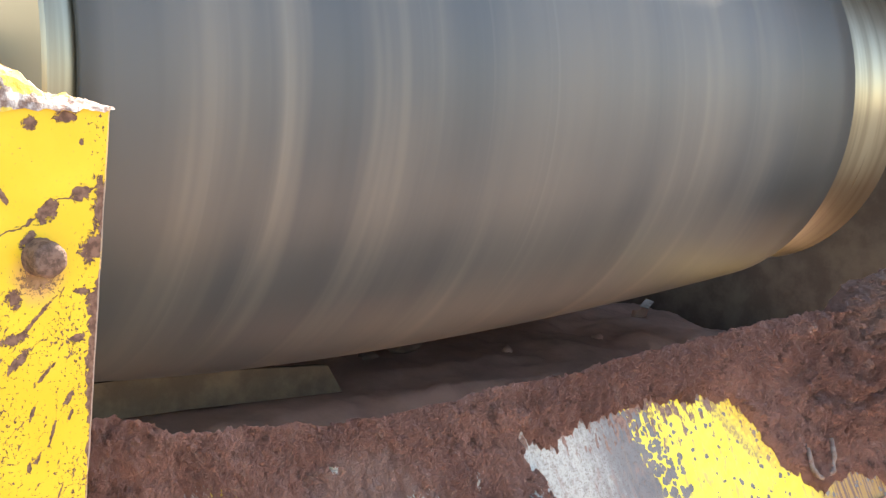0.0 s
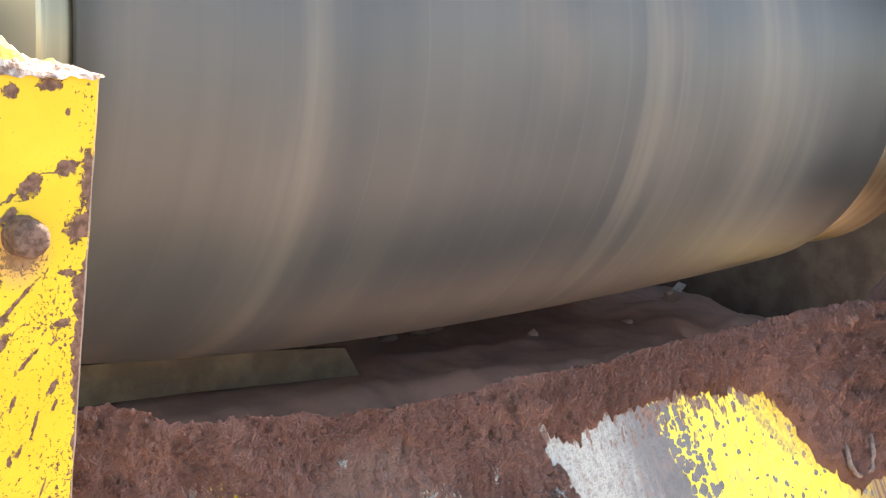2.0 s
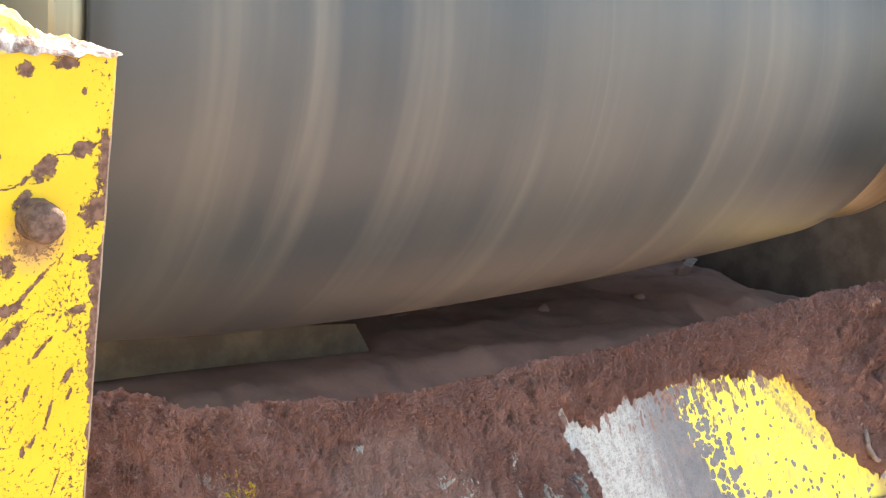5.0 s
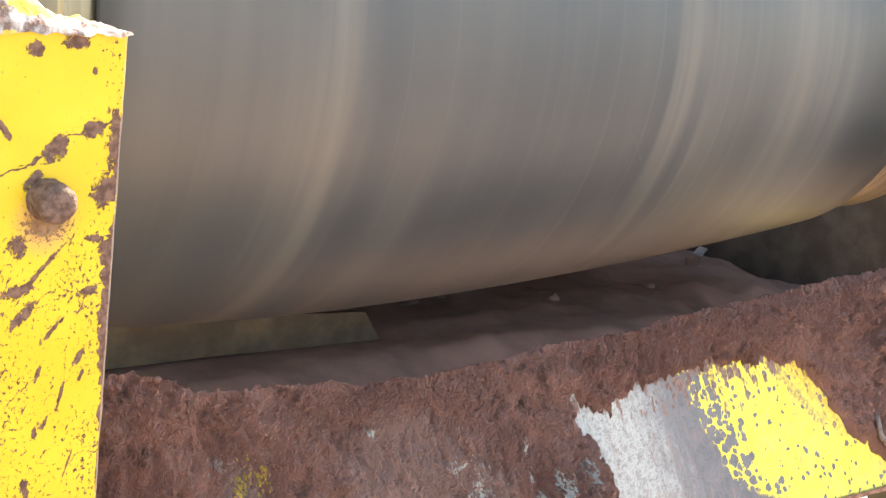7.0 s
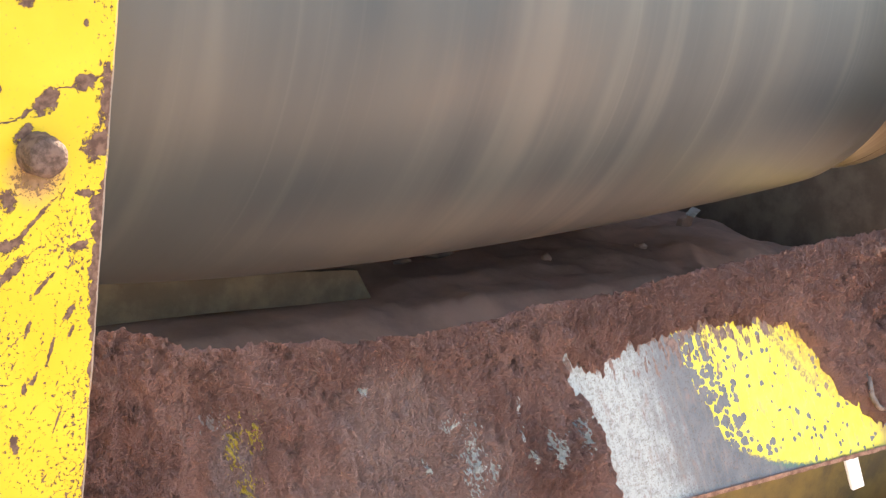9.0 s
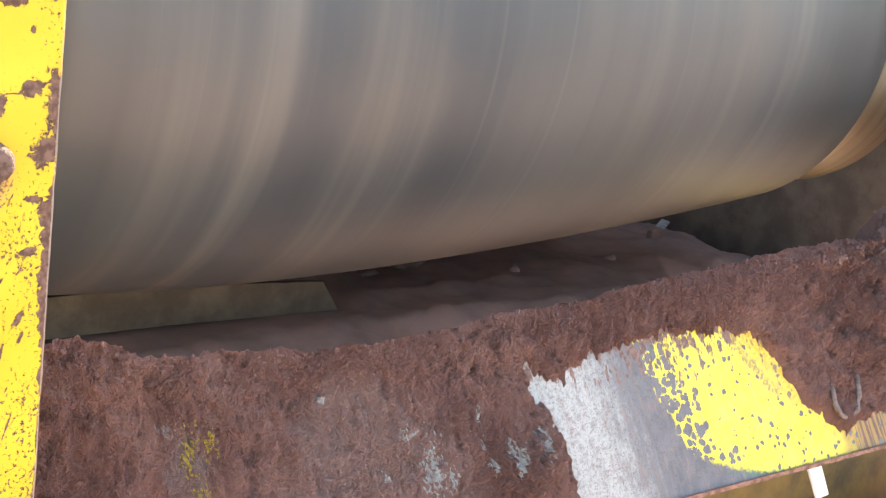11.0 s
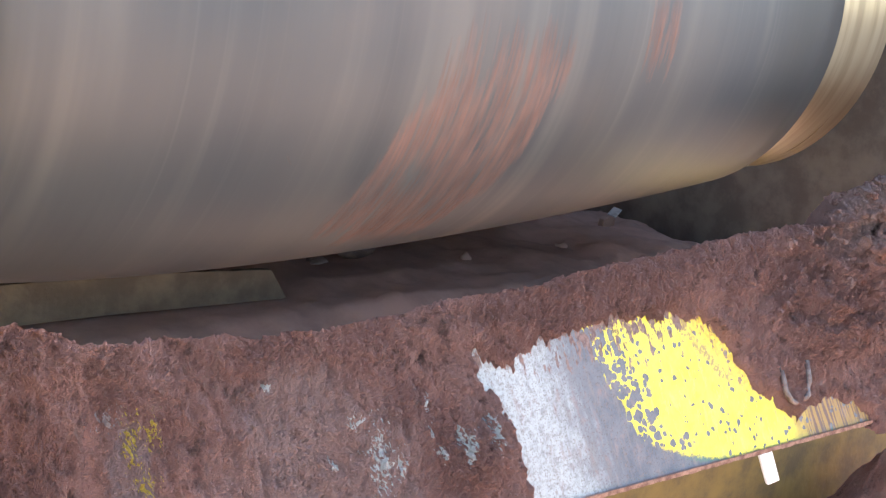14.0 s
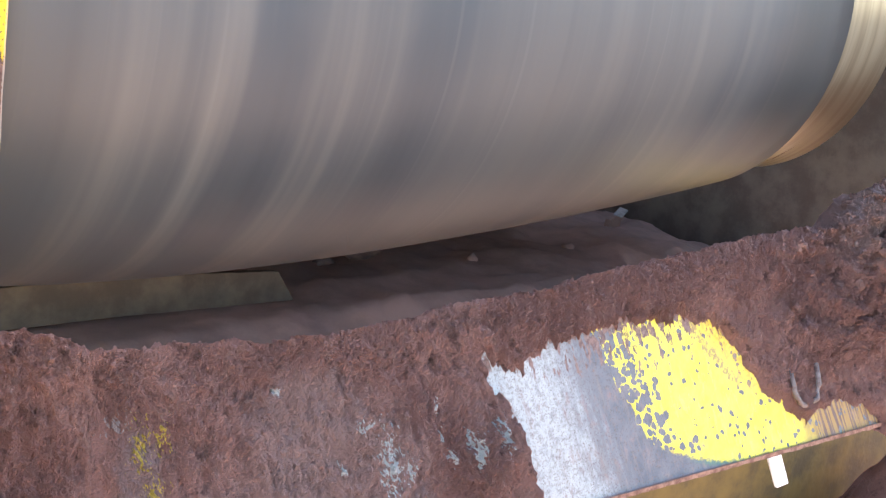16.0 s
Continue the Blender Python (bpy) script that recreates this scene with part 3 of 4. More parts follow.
CREST = [(0.40, 1.118), (0.549, 1.118), (0.577, 1.111), (0.602, 1.095), (0.682, 1.090), (0.787, 1.082), (0.841, 1.078), (0.912, 1.081), (0.988, 1.083),
         (1.053, 1.091), (1.139, 1.093), (1.212, 1.098), (1.251, 1.101), (1.353, 1.110), (1.417, 1.113), (1.520, 1.124), (1.628, 1.128), (1.705, 1.131),
         (1.740, 1.150), (1.765, 1.168), (1.800, 1.176), (1.849, 1.188), (1.951, 1.194), (2.2, 1.19), (2.5, 1.17)]
BARE = [(1.080, 1.024), (1.098, 0.983), (1.137, 0.947), (1.145, 0.909), (1.151, 0.857), (1.16, 0.79), (1.86, 0.79), (1.83, 0.845), (1.800, 0.874), (1.74, 0.884),
        (1.70, 0.882), (1.664, 0.868), (1.606, 0.903), (1.572, 0.926), (1.552, 0.957), (1.51, 1.0), (1.48, 1.016), (1.447, 1.026), (1.362, 1.037), (1.291, 1.036),
        (1.24, 1.026), (1.183, 1.024), (1.14, 1.000)]


def outline_distance(px, pz, ring):
    """Signed distances, negative inside, for arrays of points."""
    best = np.full(px.shape, 9.0)
    inside = np.zeros(px.shape, bool)
    for (ax, az), (bx, bz) in zip(ring, ring[1:] + ring[:1]):
        ex, ez = bx - ax, bz - az
        t = np.clip(((px - ax) * ex + (pz - az) * ez) / (ex * ex + ez * ez), 0, 1)
        best = np.minimum(best, np.hypot(px - ax - t * ex, pz - az - t * ez))
        cross = (az > pz) != (bz > pz)
        inside ^= cross & (px < ax + (pz - az) / (ez if ez else 1e-9) * ex)
    return np.where(inside, -best, best)


def build_dirt():
    nx, nf, nb = 1080, 170, 40
    X = np.concatenate([np.linspace(0.446, 2.0, nx - 99), np.linspace(2.0, 2.214, 101)[1:]])
    Vf = np.linspace(0, 1, nf + 1)
    crest = np.array([interp(x, CREST) + 0.006 * noise.noise((x * 22, 5, 0)) + 0.0035 * noise.noise((x * 75, 9, 0)) + (0.009 * noise.noise((x * 34, 2, 0)) if x > 1.72 else 0.0) for x in X])
    verts = np.zeros((nx + 1, nf + nb + 1, 3))
    low = 0.846 - 0.024 * np.clip((X - 1.815) / 0.03, 0, 1)[:, None]
    Z = low + (crest[:, None] - low) * Vf[None, :]
    PX = np.repeat(X[:, None], nf + 1, 1)
    jig = np.array([[noise.noise((x * 80, z * 60, 1)) * 0.007 + noise.noise((x * 30, z * 25, 4)) * 0.008 + noise.noise((x * 260, z * 120, 4)) * 0.003 for z in Z[i]] for i, x in enumerate(X)])
    fingers = np.array([[noise.noise((x * 150 + z * 30, z * 12, 21)) * 0.011 + noise.noise((x * 330, z * 120, 25)) * 0.004 for z in Z[i]] for i, x in enumerate(X)])
    D = outline_distance(PX, Z, BARE) + jig + fingers * np.clip((Z - 0.98) / 0.04, 0, 1)
    big = np.array([[noise.fractal((x * 9, z * 7, 2), 0.9, 2.0, 3) for z in Z[i]] for i, x in enumerate(X)])
    fine = np.array([[noise.fractal((x * 85, z * 50, 7), 0.55, 2.2, 5) for z in Z[i]] for i, x in enumerate(X)])
    runs = np.array([[noise.noise((x * 38 + z * 8, z * 8, 31)) + 0.5 * noise.noise((x * 100 + z * 8, z * 15, 33)) for z in Z[i]] for i, x in enumerate(X)])
    T = 0.013 + 0.009 * big + 0.0055 * fine + 0.0042 * runs * np.clip((1.06 - Z) / 0.05, 0, 1) + 0.010 * np.clip((Z - 1.03) / 0.06, 0, 1) + (0.016 + 0.016 * np.abs(fine) + 0.022 * np.abs(big)) * np.clip((PX - 1.60) / 0.15, 0, 1) * np.clip((Z - 0.93) / 0.05, 0, 1)
    # a heavier ridge beside the white patch, runs down the face
    T += (0.022 + 0.012 * fine) * np.exp(-(((PX - 1.065) / 0.035) ** 2 + ((Z - 0.925) / 0.035) ** 2))
    T -= 0.010 * np.exp(-((PX - 1.018 - (Z - 0.95) * 0.15) / 0.012) ** 2) * np.clip((1.04 - Z) / 0.05, 0, 1)
    T -= 0.011 * np.exp(-((PX - 0.612 - (Z - 1.0) * 0.1) / 0.013) ** 2) * np.clip((1.09 - Z) / 0.05, 0, 1)
    lumpy = np.array([[0.55 - min(0.9, noise.voronoi((x * 26, z * 26, 3))[0][0]) + 0.45 * (0.5 - min(0.9, noise.voronoi((x * 68, z * 68, 6))[0][0])) for z in Z[i]] for i, x in enumerate(X)])
    grainy = np.array([[0.5 - min(0.9, noise.voronoi((x * 150 + z * 40, z * 115, 13))[0][0]) + 0.5 * (0.5 - min(0.9, noise.voronoi((x * 310 + z * 60, z * 250, 16))[0][0])) for z in Z[i]] for i, x in enumerate(X)])
    zone = np.array([[noise.noise((x * 13, z * 11, 41)) for z in Z[i]] for i, x in enumerate(X)])
    thin = np.exp(-(((PX - 0.86) / 0.16) ** 4 + ((Z - 0.94) / 0.085) ** 4))
    T += (1 - 0.6 * thin) * grainy * (0.0046 + 0.003 * np.clip(zone * 2, -1, 1))
    T += lumpy * (0.006 + 0.040 * np.clip((PX - 1.56) / 0.16, 0, 1) * np.clip((Z - 0.94) / 0.05, 0, 1) + 0.002 * np.clip((0.66 - PX) / 0.08, 0, 1))
    T = np.maximum(T, 0.004)
    T = np.where(D < 0, -0.006, np.minimum(1.0, np.maximum(D, 0) / 0.012) * T - 0.001)
    nrm = Vector((0, -1, LEAN)).normalized()
    verts[:, :nf + 1, 0] = PX
    verts[:, :nf + 1, 1] = 1.09 + (Z - 0.88) * LEAN + nrm.y * T
    verts[:, :nf + 1, 2] = Z + nrm.z * T * np.clip((crest[:, None] - Z) / 0.03, 0, 1)
    for j in range(1, nb + 1):
        u = j / nb
        for i, x in enumerate(X):
            y0, z0 = verts[i, nf, 1], verts[i, nf, 2]
            n = noise.fractal((x * 60, u * 8, 11), 0.8, 2.0, 3)
            verts[i, nf + j] = (x, y0 + 0.09 * u, z0 - 0.12 * u - 0.03 * u * u + (0.006 * n + 0.004) * min(1, j / 3))
    n2 = nf + nb + 1
    idx = np.arange((nx + 1) * n2).reshape(nx + 1, n2)
    faces = np.stack([idx[:-1, :-1], idx[1:, :-1], idx[1:, 1:], idx[:-1, 1:]], -1).reshape(-1, 4)
    me = bpy.data.meshes.new("ore_dirt")
    me.from_pydata(verts.reshape(-1, 3).tolist(), [], faces.tolist())
    me.polygons.foreach_set("use_smooth", [True] * len(me.polygons))
    me.materials.append(DIRT)
    ob = tagged(new("ore_dirt", me), "moist red-brown iron ore dirt caked on the beam", "dirt", kind="stuff")
    return verts, T, nf


DIRT_V, DIRT_T, DIRT_NF = build_dirt()


def build_grains():
    """Loose grains stuck on the dirt, joined."""
    rng = np.random.default_rng(4)
    base = bmesh.new()
    bmesh.ops.create_icosphere(base, subdivisions=1, radius=1.0)
    bv = np.array([v.co[:] for v in base.verts])
    bf = np.array([[v.index for v in f.verts] for f in base.faces])
    base.free()
    allv, allf, k = [], [], 0
    tries = 0
    while k < 16000 and tries < 90000:
        tries += 1
        i, j = int(rng.integers(0, DIRT_V.shape[0])), int(rng.integers(40, DIRT_V.shape[1] - 8))
        if j <= DIRT_NF and DIRT_T[i, j] < 0.004:
            continue
        if j < 145 and rng.random() < 0.45:
            continue
        r = 0.0008 + 0.0022 * rng.random() ** 3 + (0.003 * rng.random() ** 4 if DIRT_V[i, j, 0] > 1.6 else 0)
        v = bv * r * (0.7 + 0.6 * rng.random((len(bv), 1))) * (0.7 + 0.6 * rng.random((1, 3))) + DIRT_V[i, j]
        allv.append(v)
        allf.append(bf + k * len(bv))
        k += 1
    me = bpy.data.meshes.new("ore_grains")
    me.from_pydata(np.concatenate(allv).tolist(), [], np.concatenate(allf).tolist())
    me.materials.append(DIRT)
    tagged(new("ore_grains", me), "loose red ore grains stuck on the caked dirt", "ore grains", kind="stuff")


build_grains()


def build_clods():
    rng = random.Random(8)
    meshes = [mesh_from("dirt_clod", lump(1.0, s, 0.8, 3), CLOD, True) for s in range(7)]
    for k in range(220):
        x = 1.62 + 0.56 * rng.random()
        i = int(np.searchsorted(DIRT_V[:, 0, 0], x)) - 1
        j = int(DIRT_NF - 70 + 85 * rng.random())
        if x < 1.72 and j < DIRT_NF - 18:
            continue
        p = Vector(DIRT_V[i, j])
        s = 0.003 + 0.009 * rng.random() ** 2.2
        ob = new("dirt_clod", meshes[k % 7])
        ob.matrix_world = Matrix.Translation(p + Vector((0, 0.55 * s, -0.45 * s))) @ Euler((rng.random() * 6, rng.random() * 6, rng.random() * 6)).to_matrix().to_4x4() @ Matrix.Diagonal((s * (0.8 + 0.5 * rng.random()), s, s, 1))
        tagged(ob, "grey-red clod of dried ore dirt on the beam", "dirt clod", "clods on the beam")


build_clods()


# ---- under and behind the pulley ----
def build_back():
    b = new("back_beam")
    tagged(b, "dusty yellow-painted steel beam behind the pulley", "steel beam")
    bm = bmesh.new()
    rows = []
    for k in range(61):
        x = 0.42 + 0.785 * k / 60
        u = max(0.0, (x - 1.10) / 0.105)
        hi = 0.990 - 0.016 * max(0.0, x - 0.95) / 0.25 + 0.003 * noise.noise((x * 60, 0, 0)) * (0.2 + u)
        lo = 0.934 - 0.006 * max(0.0, x - 0.95) / 0.25
        rows.append([bm.verts.new(p) for p in ((x + 0.030 * u, 1.70, lo), (x + 0.030 * u, 1.712, lo), (x, 1.712, hi), (x, 1.70, hi))])
    for p, q in zip(rows, rows[1:]):
        for k in range(4):
            bm.faces.new((p[k], q[k], q[(k + 1) % 4], p[(k + 1) % 4]))
    bm.faces.new(rows[0])
    bm.faces.new(rows[-1])
    bmesh.ops.recalc_face_normals(bm, faces=bm.faces)
    part("web", bm, OLIVE, b)
    part("flange", box(0.42, 1.16, 1.713, 1.80, 0.950, 0.960, 0.002), OLIVE, b)
    bm = box(0.30, 1.95, 2.32, 2.34, 0.85, 1.02)
    # tall piece beside the pulley end, added to block sky light from behind
    box(1.95, 2.417, 2.32, 2.34, 0.85, 2.2, bm=bm)
    box(0.30, 0.36, 2.341, 2.40, 0.0, 1.0, bm=bm)
    w = part("chute_back", bm, BACK_ORE, None)
    tagged(w, "ore-stained steel chute plate behind the pulley", "chute plate", kind="structure")
    # its unseen front and top are extended to keep the sun off the ore
    bm = box(2.42, 2.44, 1.15, 3.6, 0.86, 2.3)
    for y in (2.3, 3.5):
        box(2.441, 2.50, y, y + 0.06, 0.0, 1.40, bm=bm)
    w = part("chute_side", bm, CHUTE, None)
    tagged(w, "ore-stained steel chute side plate with dried splashes", "chute plate", kind="structure")
    # floor of the chute, open at its front
    w = part("chute_floor", box(1.96, 2.417, 1.57, 2.318, 0.855, 0.865, bm=box(0.31, 1.958, 1.48, 2.318, 0.855, 0.865)), CHUTE, None)
    tagged(w, "steel chute floor under heaped dark ore", "chute plate", kind="structure")
    low = new("lower_beam")
    tagged(low, "dull yellow steel beam below the cross beam", "steel beam")
    part("web", box(0.5, 2.415, 1.36, 1.372, 0.45, 0.72, 0.002), OCHRE, low)
    part("flange", box(0.5, 2.415, 1.374, 1.44, 0.705, 0.717, 0.002), OCHRE, low)
    part("bracket", box(2.10, 2.40, 1.442, 1.66, 0.700, 0.712, 0.002), YELLOW, low, "bright yellow painted bracket plate")


build_back()


def build_back_dirt():
    """Dirt heaped on the floor of the chute."""
    nx, ny = 200, 70
    bm = bmesh.new()
    g = []
    for i in range(nx + 1):
        x = 0.312 + 2.100 * i / nx
        col = []
        for j in range(ny + 1):
            front = 1.482 + 0.09 * min(1.0, max(0.0, (x - 1.90) / 0.06))
            y = front + (2.31 - front) * j / ny
            rise = min(1.0, (y - front) / 0.14)
            n = noise.fractal((x * 7, y * 7, 0), 0.8, 2.1, 6)
            z = 0.866 + 0.064 * rise + 0.014 * n * rise - 0.05 * max(0.0, (x - 2.12) / 0.3) * rise + 0.012 * max(0.0, noise.noise((x * 14, y * 14, 3))) * rise
            if 1.66 < y < 1.82 and x < 1.26:
                z = min(z, 0.926)
            col.append(bm.verts.new((x, y, max(z, 0.866))))
        g.append(col)
    for i in range(nx):
        for j in range(ny):
            bm.faces.new((g[i][j], g[i + 1][j], g[i + 1][j + 1], g[i][j + 1]))
    ob = part("spilled_ore", bm, BACK_ORE, None, "", True)
    tagged(ob, "dark spilled ore heaped under the pulley", "dirt", kind="stuff")


build_back_dirt()


def build_bits():
    """Steel scrap and stones on the chute floor, and the white tab below the beam."""
    scrap = new("steel_scrap")
    scrap.matrix_world = pose(2.190, 1.945, 0.908, 8, 0, 14)
    tagged(scrap, "bent grey steel scrap with a pale worn edge", "scrap metal")
    bm = box(-0.045, 0.045, -0.006, 0.006, -0.01, 0.036, 0.002)
    for v in bm.verts:
        v.co.y += 0.010 * math.sin(v.co.x * 40) + 0.003 * noise.noise(v.co * 60)
    part("plate", bm, BACK_ORE, scrap)
    bm = box(-0.008, 0.040, -0.018, 0.002, 0.0365, 0.0395, 0.001)
    for v in bm.verts:
        v.co.z += 0.12 * v.co.x + 0.003 * noise.noise(v.co * 50)
        v.co.y += 0.010 * math.sin(v.co.x * 40)
    part("lip", bm, FLAKE, scrap, "pale worn bent edge")
    for x, y, z, r, sx, sz in ((1.392, 1.848, 0.934, 0.013, 1.7, 0.9), (1.50, 1.88, 0.936, 0.024, 1.9, 0.6), (1.62, 1.93, 0.936, 0.012, 1.5, 0.7)):
        ob = part("stone", lump(r, 3 + r * 90, 0.6), STONE, None, "", True)
        ob.matrix_world = pose(x, y, z) @ Matrix.Diagonal((sx, 1.0, sz, 1.0))
        tagged(ob, "dusty brown stone lying on the spilled ore", "stone", "stones under the pulley")
    bm = box(-0.0115, 0.0115, -0.003, 0.003, -0.030, 0.030, 0.002)
    for v in bm.verts:
        v.co.x = v.co.x * 1.15 - 0.72 * v.co.z
        v.co.z += 0.10 * v.co.x
    tab = part("white_tab", bm, WHITE, None)
    tab.matrix_world = pose(1.620, 1.090, 0.806, 10, 0, 0)
    tagged(tab, "chalky white painted steel tab hanging from the beam", "steel tab")


build_bits()


def build_heap():
    """Spilled ore heaped on the ground below the beam, and lumps on the chute floor."""
    bm = bmesh.new()
    n, m = 72, 40
    rings = []
    for j in range(m + 1):
        u = j / m
        ring = []
        for k in range(n):
            a = 2 * math.pi * k / n
            r = 0.62 * u
            d = Vector((math.cos(a) * r, math.sin(a) * r * 0.45, 0))
            rough = noise.fractal((d.x * 14, d.y * 14, 5), 0.7, 2.1, 6)
            z = 0.68 * (1 - u * u) ** 1.8 + (0.028 * rough if j < m else 0.0)
            ring.append(bm.verts.new((2.19 + d.x, 1.22 + d.y, max(0.0, z))))
        rings.append(ring)
    for p, q in zip(rings, rings[1:]):
        for k in range(n):
            bm.faces.new((p[k], q[k], q[(k + 1) % n], p[(k + 1) % n]))
    bmesh.ops.recalc_face_normals(bm, faces=bm.faces)
    tagged(part("ore_heap", bm, DIRT, None, "", True), "heap of spilled red ore on the ground below the beam", "ore heap", kind="stuff")
    rng = random.Random(5)
    for k in range(2):
        x, y = 1.40 + 0.55 * rng.random() ** 1.5, 1.70 + 0.12 * rng.random()
        ob = part("ore_lump", lump(0.006 + 0.005 * rng.random() ** 2, 40 + k, 0.6), BACK_ORE, None, "", True)
        ob.location = (x, y, 0.933)
        tagged(ob, "dark lump of ore on the chute floor", "ore lump", "lumps on the chute floor")


build_heap()


# ---- splice on the belt ----
def build_splice():
    sp = new("belt_splice")
    tagged(sp, "worn pale belt splice lip with fastener marks", "belt splice")
    bm = bmesh.new()
    n = 60
    rows = []
    for k in range(n + 1):
        x = BELT_X0 + 0.02 + (BELT_X1 - BELT_X0 - 0.04) * k / n
        r = belt_r(x)
        wob = 0.004 * noise.noise((x * 14, 0, 0))
        rows.append([bm.verts.new((x - MID_X, -(r + d), h + wob)) for d, h in ((-0.004, -0.022), (0.005, -0.014), (0.011, -0.003), (0.010, 0.006), (-0.004, 0.012))])
    for a, b in zip(rows, rows[1:]):
        for k in range(4):
            bm.faces.new((a[k], b[k], b[k + 1], a[k + 1]))
    bm.faces.new(rows[0])
    bm.faces.new(rows[-1])
    bmesh.ops.recalc_face_normals(bm, faces=bm.faces)
    part("lip", bm, FLAKE, sp, "pale frayed rubber lip", True)
    for k in range(18):
        x = BELT_X0 + 0.05 + 0.073 * k
        r = belt_r(x)
        part("fastener", box(x - MID_X - 0.005, x - MID_X + 0.005, -(r + 0.004), -(r - 0.004), 0.03, 0.06, 0.001), FLAKE, sp)
    return sp


splice = build_splice()


def build_cord():
    bm = bmesh.new()
    rows = []
    for k in range(121):
        a = radians(75.0 - 135.0 * k / 120)
        x = 1.165 - 0.02 * (1 - k / 120) ** 8 + 0.0012 * noise.noise((k * 0.15, 0, 0))
        r = belt_r(x) + 0.003
        w = (0.0005 if k < 72 else 0.0009) + 0.0007 * max(0.0, noise.noise((k * 0.11, 4, 0)))
        c = Vector((x - MID_X, -r * math.sin(a), r * math.cos(a)))
        out = Vector((0, -math.sin(a), math.cos(a)))
        rows.append([bm.verts.new(c + Vector((dx * w, 0, 0)) + out * dz * w) for dx, dz in ((-1, 0), (0, 1), (1, 0), (0, -1))])
    for p, q in zip(rows, rows[1:]):
        for k in range(4):
            bm.faces.new((p[k], q[k], q[(k + 1) % 4], p[(k + 1) % 4]))
    return tagged(part("loose_cord", bm, FLAKE, None, "", True), "thin pale loose cord trailing on the belt", "cord")


cord = build_cord()


def build_smear():
    """A patch of wet red ore stuck to the belt, as many flat flakes."""
    m = Mat("smeared_red_ore", rough=0.8, spec=0.3)
    n = m.noise(50.0, 4.0)
    mat = m.set(m.mix(n.step(0.35, 0.65), (0.19, 0.112, 0.088), (0.31, 0.175, 0.135)), 0.8, n, 0.002)
    rng = random.Random(8)
    bm = bmesh.new()
    made = 0
    while made < 1500:
        u, v = rng.uniform(-1, 1), rng.uniform(-1, 1)
        x = 1.175 + 0.120 * v - 0.045 * u
        if made > 1430:
            x, u = 1.49 + 0.03 * v, -0.95 + 0.25 * u
        elif u * u * 0.8 + v * v > 1.0 + 0.8 * noise.noise((u * 2, v * 2, 1)) or noise.noise((u * 2.5, v * 3.5, 4)) < rng.uniform(-0.6, 0.1):
            continue
        elif u < 0 and rng.random() < -u * 0.85:
            continue
        made += 1
        a = radians(94.0 + 25.0 * u)
        r = belt_r(x)
        along, wide = rng.uniform(0.004, 0.016), rng.uniform(0.0016, 0.0050)
        ring = []
        for k in range(8):
            q = 2 * math.pi * k / 8
            j = rng.uniform(0.7, 1.2)
            b = a + along * j * math.cos(q) / r
            ring.append(bm.verts.new((x + wide * j * math.sin(q) - MID_X, -(r - 0.001) * math.sin(b), (r - 0.001) * math.cos(b))))
        tip = bm.verts.new((x - MID_X, -(r + 0.0025) * math.sin(a), (r + 0.0025) * math.cos(a)))
        for k in range(8):
            bm.faces.new((ring[k], ring[(k + 1) % 8], tip))
    bmesh.ops.recalc_face_normals(bm, faces=bm.faces)
    return tagged(part("ore_smear", bm, mat, None, "", True), "patch of wet red ore stuck to the belt", "ore", kind="stuff")


smear = build_smear()


def build_flap():
    """A torn pale strip that stands off the belt's edge."""
    bm = bmesh.new()
    rows = []
    for k in range(61):
        u = k / 60
        a = radians(96.0 + 40.0 * (u - 0.5))
        wide = 0.021 * math.sin(math.pi * min(1.0, u * 1.15 + 0.02)) ** 0.7 + 0.006 * noise.noise((u * 14, 0, 0)) + 0.003
        x0 = BELT_X0 + 0.022 + 0.030 * (1.0 - u)
        r = belt_r(x0) + 0.004 + 0.016 * math.sin(math.pi * u)
        row = []
        for dx, dr in ((0, 0), (wide, -0.004), (wide, -0.007), (0, -0.004)):
            row.append(bm.verts.new((x0 + dx - MID_X, -(r + dr) * math.sin(a), (r + dr) * math.cos(a))))
        rows.append(row)
    for p, q in zip(rows, rows[1:]):
        for k in range(4):
            bm.faces.new((p[k], q[k], q[(k + 1) % 4], p[(k + 1) % 4]))
    bm.faces.new(rows[0])
    bm.faces.new(rows[-1])
    bmesh.ops.recalc_face_normals(bm, faces=bm.faces)
    return tagged(part("torn_strip", bm, mat_rust("frayed_cream_fabric", (0.42, 0.37, 0.28), (0.66, 0.60, 0.47), 0.9, 70.0), None, "", True), "pale torn fabric strip on the belt's edge", "torn strip")


flap = build_flap()


# ---- grit that drops off the belt ----
def build_grit():
    rng = random.Random(21)
    meshes = [mesh_from("ore_grit", lump(1.0, s + 20, 0.6, 1), STONE, False) for s in range(4)]
    made = []
    for k in range(48):
        ob = new("ore_grit", meshes[k % 4])
        r = 0.0012 + 0.0014 * rng.random()
        ob.scale = (r, r, r)
        tagged(ob, "small pale bit of ore falling off the belt", "ore grit", "grit falling off the belt")
        x = 0.62 + 1.25 * rng.random()
        made.append((ob, x, 0.05 + (k + rng.random()) / 48 * 15.9, 95.0 + 40.0 * rng.random(), -0.55 - 0.5 * rng.random()))
    return made


grit = build_grit()


# ---- movement ----
SPEED = 3.0
RATE = math.degrees(SPEED / 0.40)


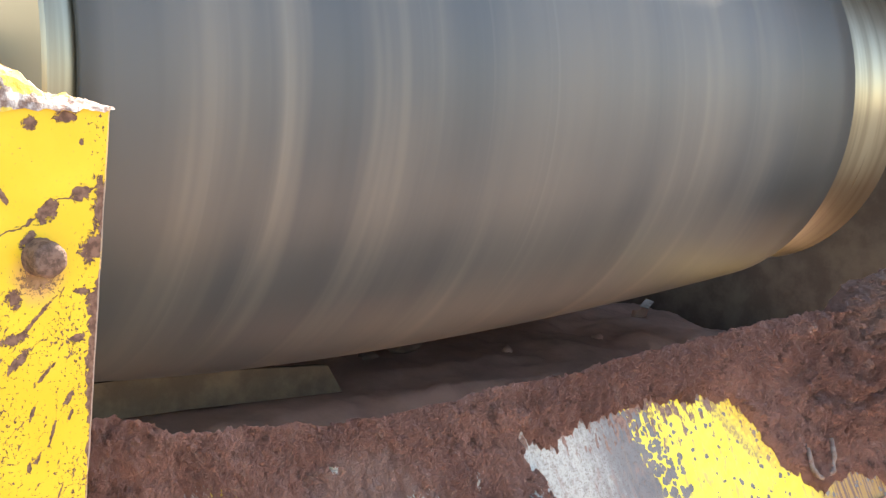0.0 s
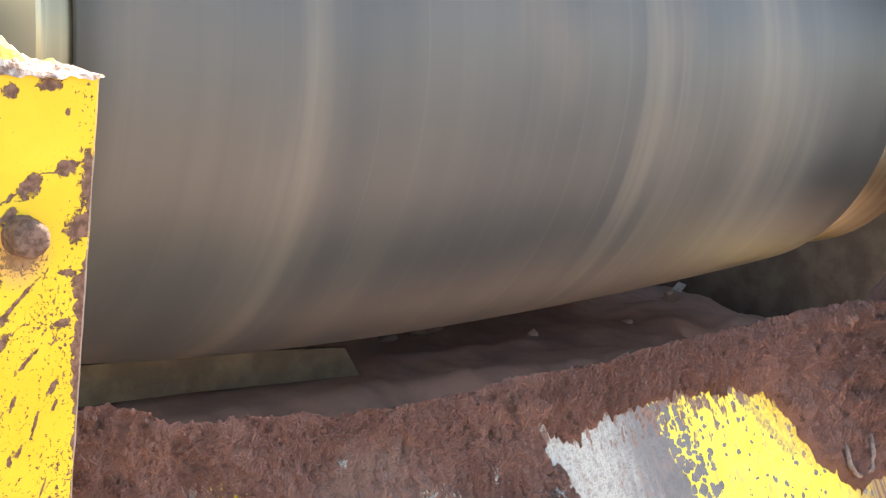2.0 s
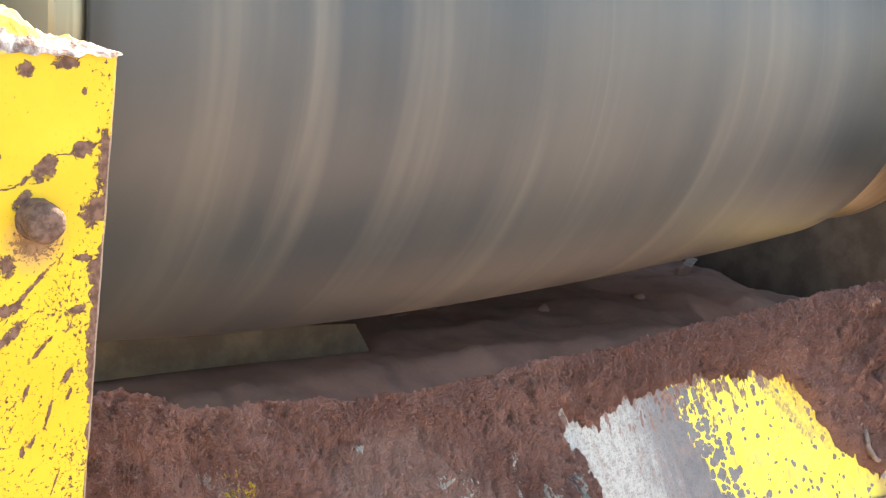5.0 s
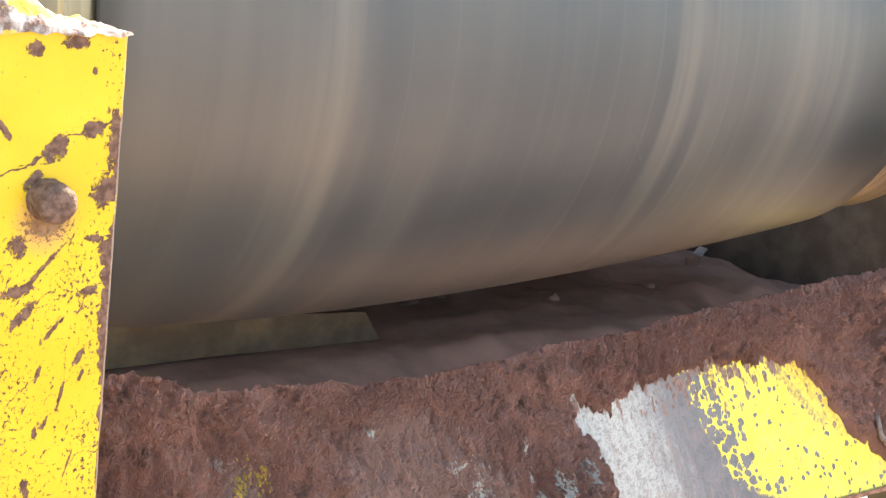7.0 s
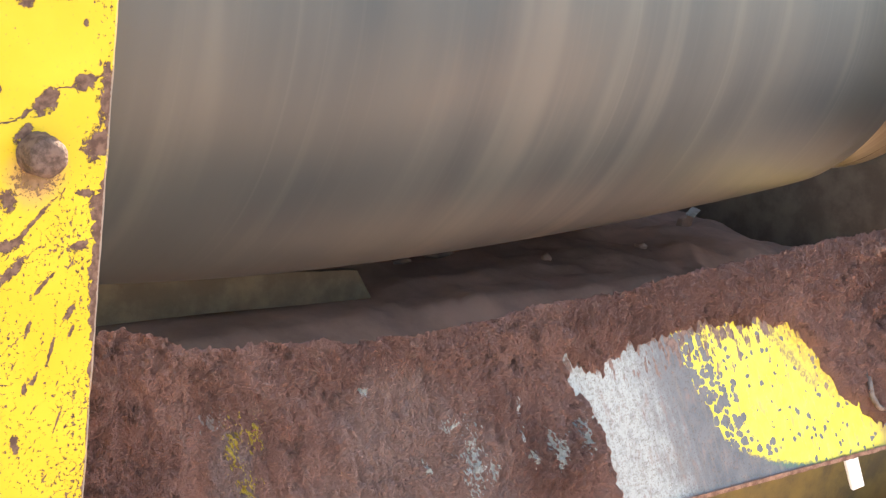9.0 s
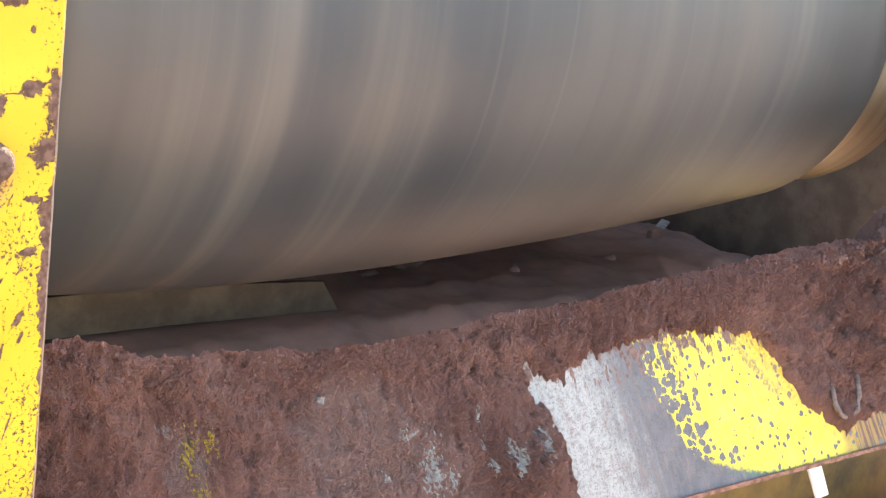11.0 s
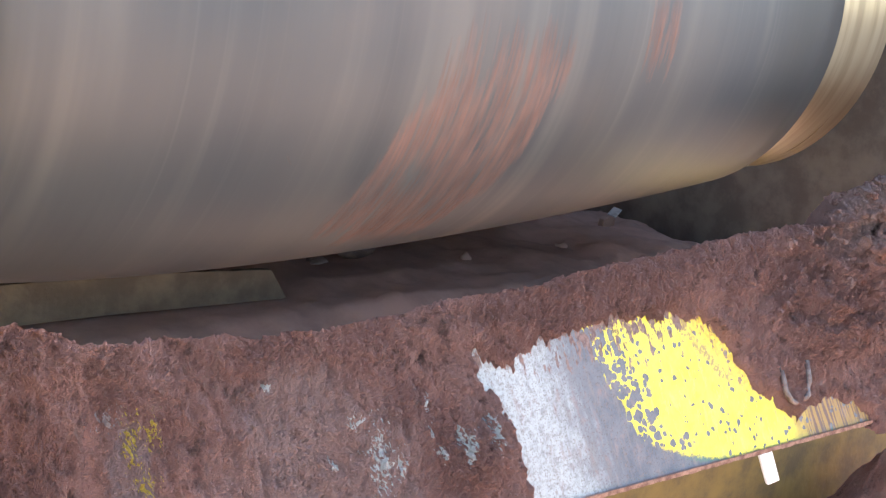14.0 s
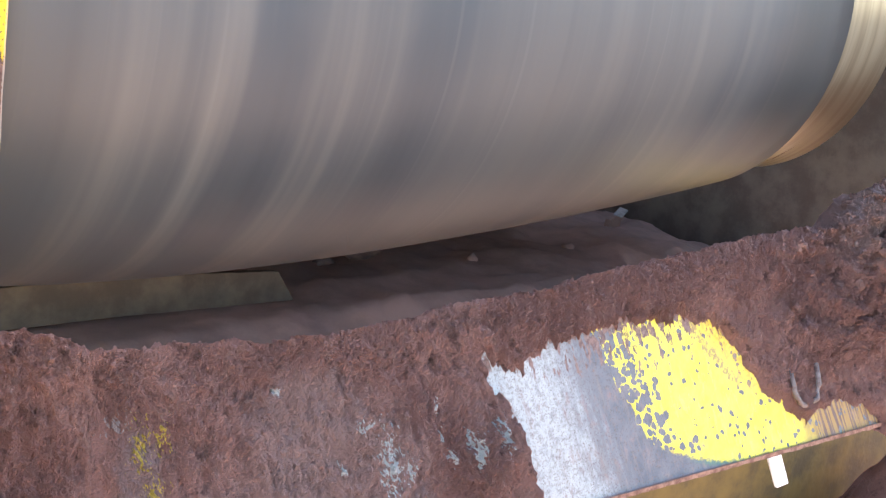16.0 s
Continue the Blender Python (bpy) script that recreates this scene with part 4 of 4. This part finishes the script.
def motions():
    rows = []
    for k in range(161):
        t = k / 10
        rows.append((t, pose(MID_X, AXIS_Y, AXIS_Z) @ Matrix.Rotation(radians(RATE * t), 4, "X")))
    walk(pulley, rows)
    # what sticks to the belt goes round with it: pulley, lower run, tail, upper run
    half = 180.0 / RATE
    for thing, seen, angle, over in ((splice, 11.8, 146.0, 0.0), (cord, 11.8, 150.0, 0.35), (smear, 14.0, 117.0, 0.0), (flap, 13.9, 136.0, 0.0)):
        start = seen - angle / RATE
        turn = half + over
        run = RUN / SPEED - over
        loop = turn + run + half + RUN / SPEED
        rows = []
        for k in range(241):
            t = k / 15
            p = (t - start) % loop
            if p < turn:
                m = pose(MID_X, AXIS_Y, AXIS_Z, -90 + RATE * p)
            elif p < turn + run:
                m = pose(MID_X, AXIS_Y + SPEED * (p - turn), AXIS_Z, -90 + RATE * turn)
            elif p < turn + run + half:
                m = pose(MID_X, AXIS_Y + SPEED * run, AXIS_Z, -90 + RATE * (p - run))
            else:
                m = pose(MID_X, AXIS_Y + SPEED * (loop - p), AXIS_Z, 270)
            rows.append((t, m))
        walk(thing, rows)
    # each bit of grit rides round with the belt, drops off and comes to rest on the ground
    for ob, x, drop, angle, push in grit:
        top = drop - angle / RATE
        r = belt_r(x) + 0.002
        a = radians(angle)
        y0, z0 = AXIS_Y - r * math.sin(a), AXIS_Z + r * math.cos(a)
        fall = (-1.2 + math.sqrt(1.44 + 2 * 9.81 * (z0 - 0.003))) / 9.81
        times = {0.0, 16.0, drop + fall} | {top - 0.5 * k for k in range(60)} | {top + (drop - top) * k / 6 for k in range(7)} | {drop + fall * k / 8 for k in range(1, 9)}
        rows, last = [], -1
        for t in sorted(times):
            if t < 0 or t > 16 or frame(t) == last:
                continue
            last = frame(t)
            if t < top:
                p = (x, AXIS_Y + SPEED * (top - t), AXIS_Z + r)
            elif t <= drop:
                b = radians(RATE * (t - top))
                p = (x, AXIS_Y - r * math.sin(b), AXIS_Z + r * math.cos(b))
            else:
                d = min(t - drop, fall)
                p = (x, y0 + push * d, z0 - 1.2 * d - 4.905 * d * d)
            rows.append((t, pose(*p)))
        walk(ob, rows)


motions()
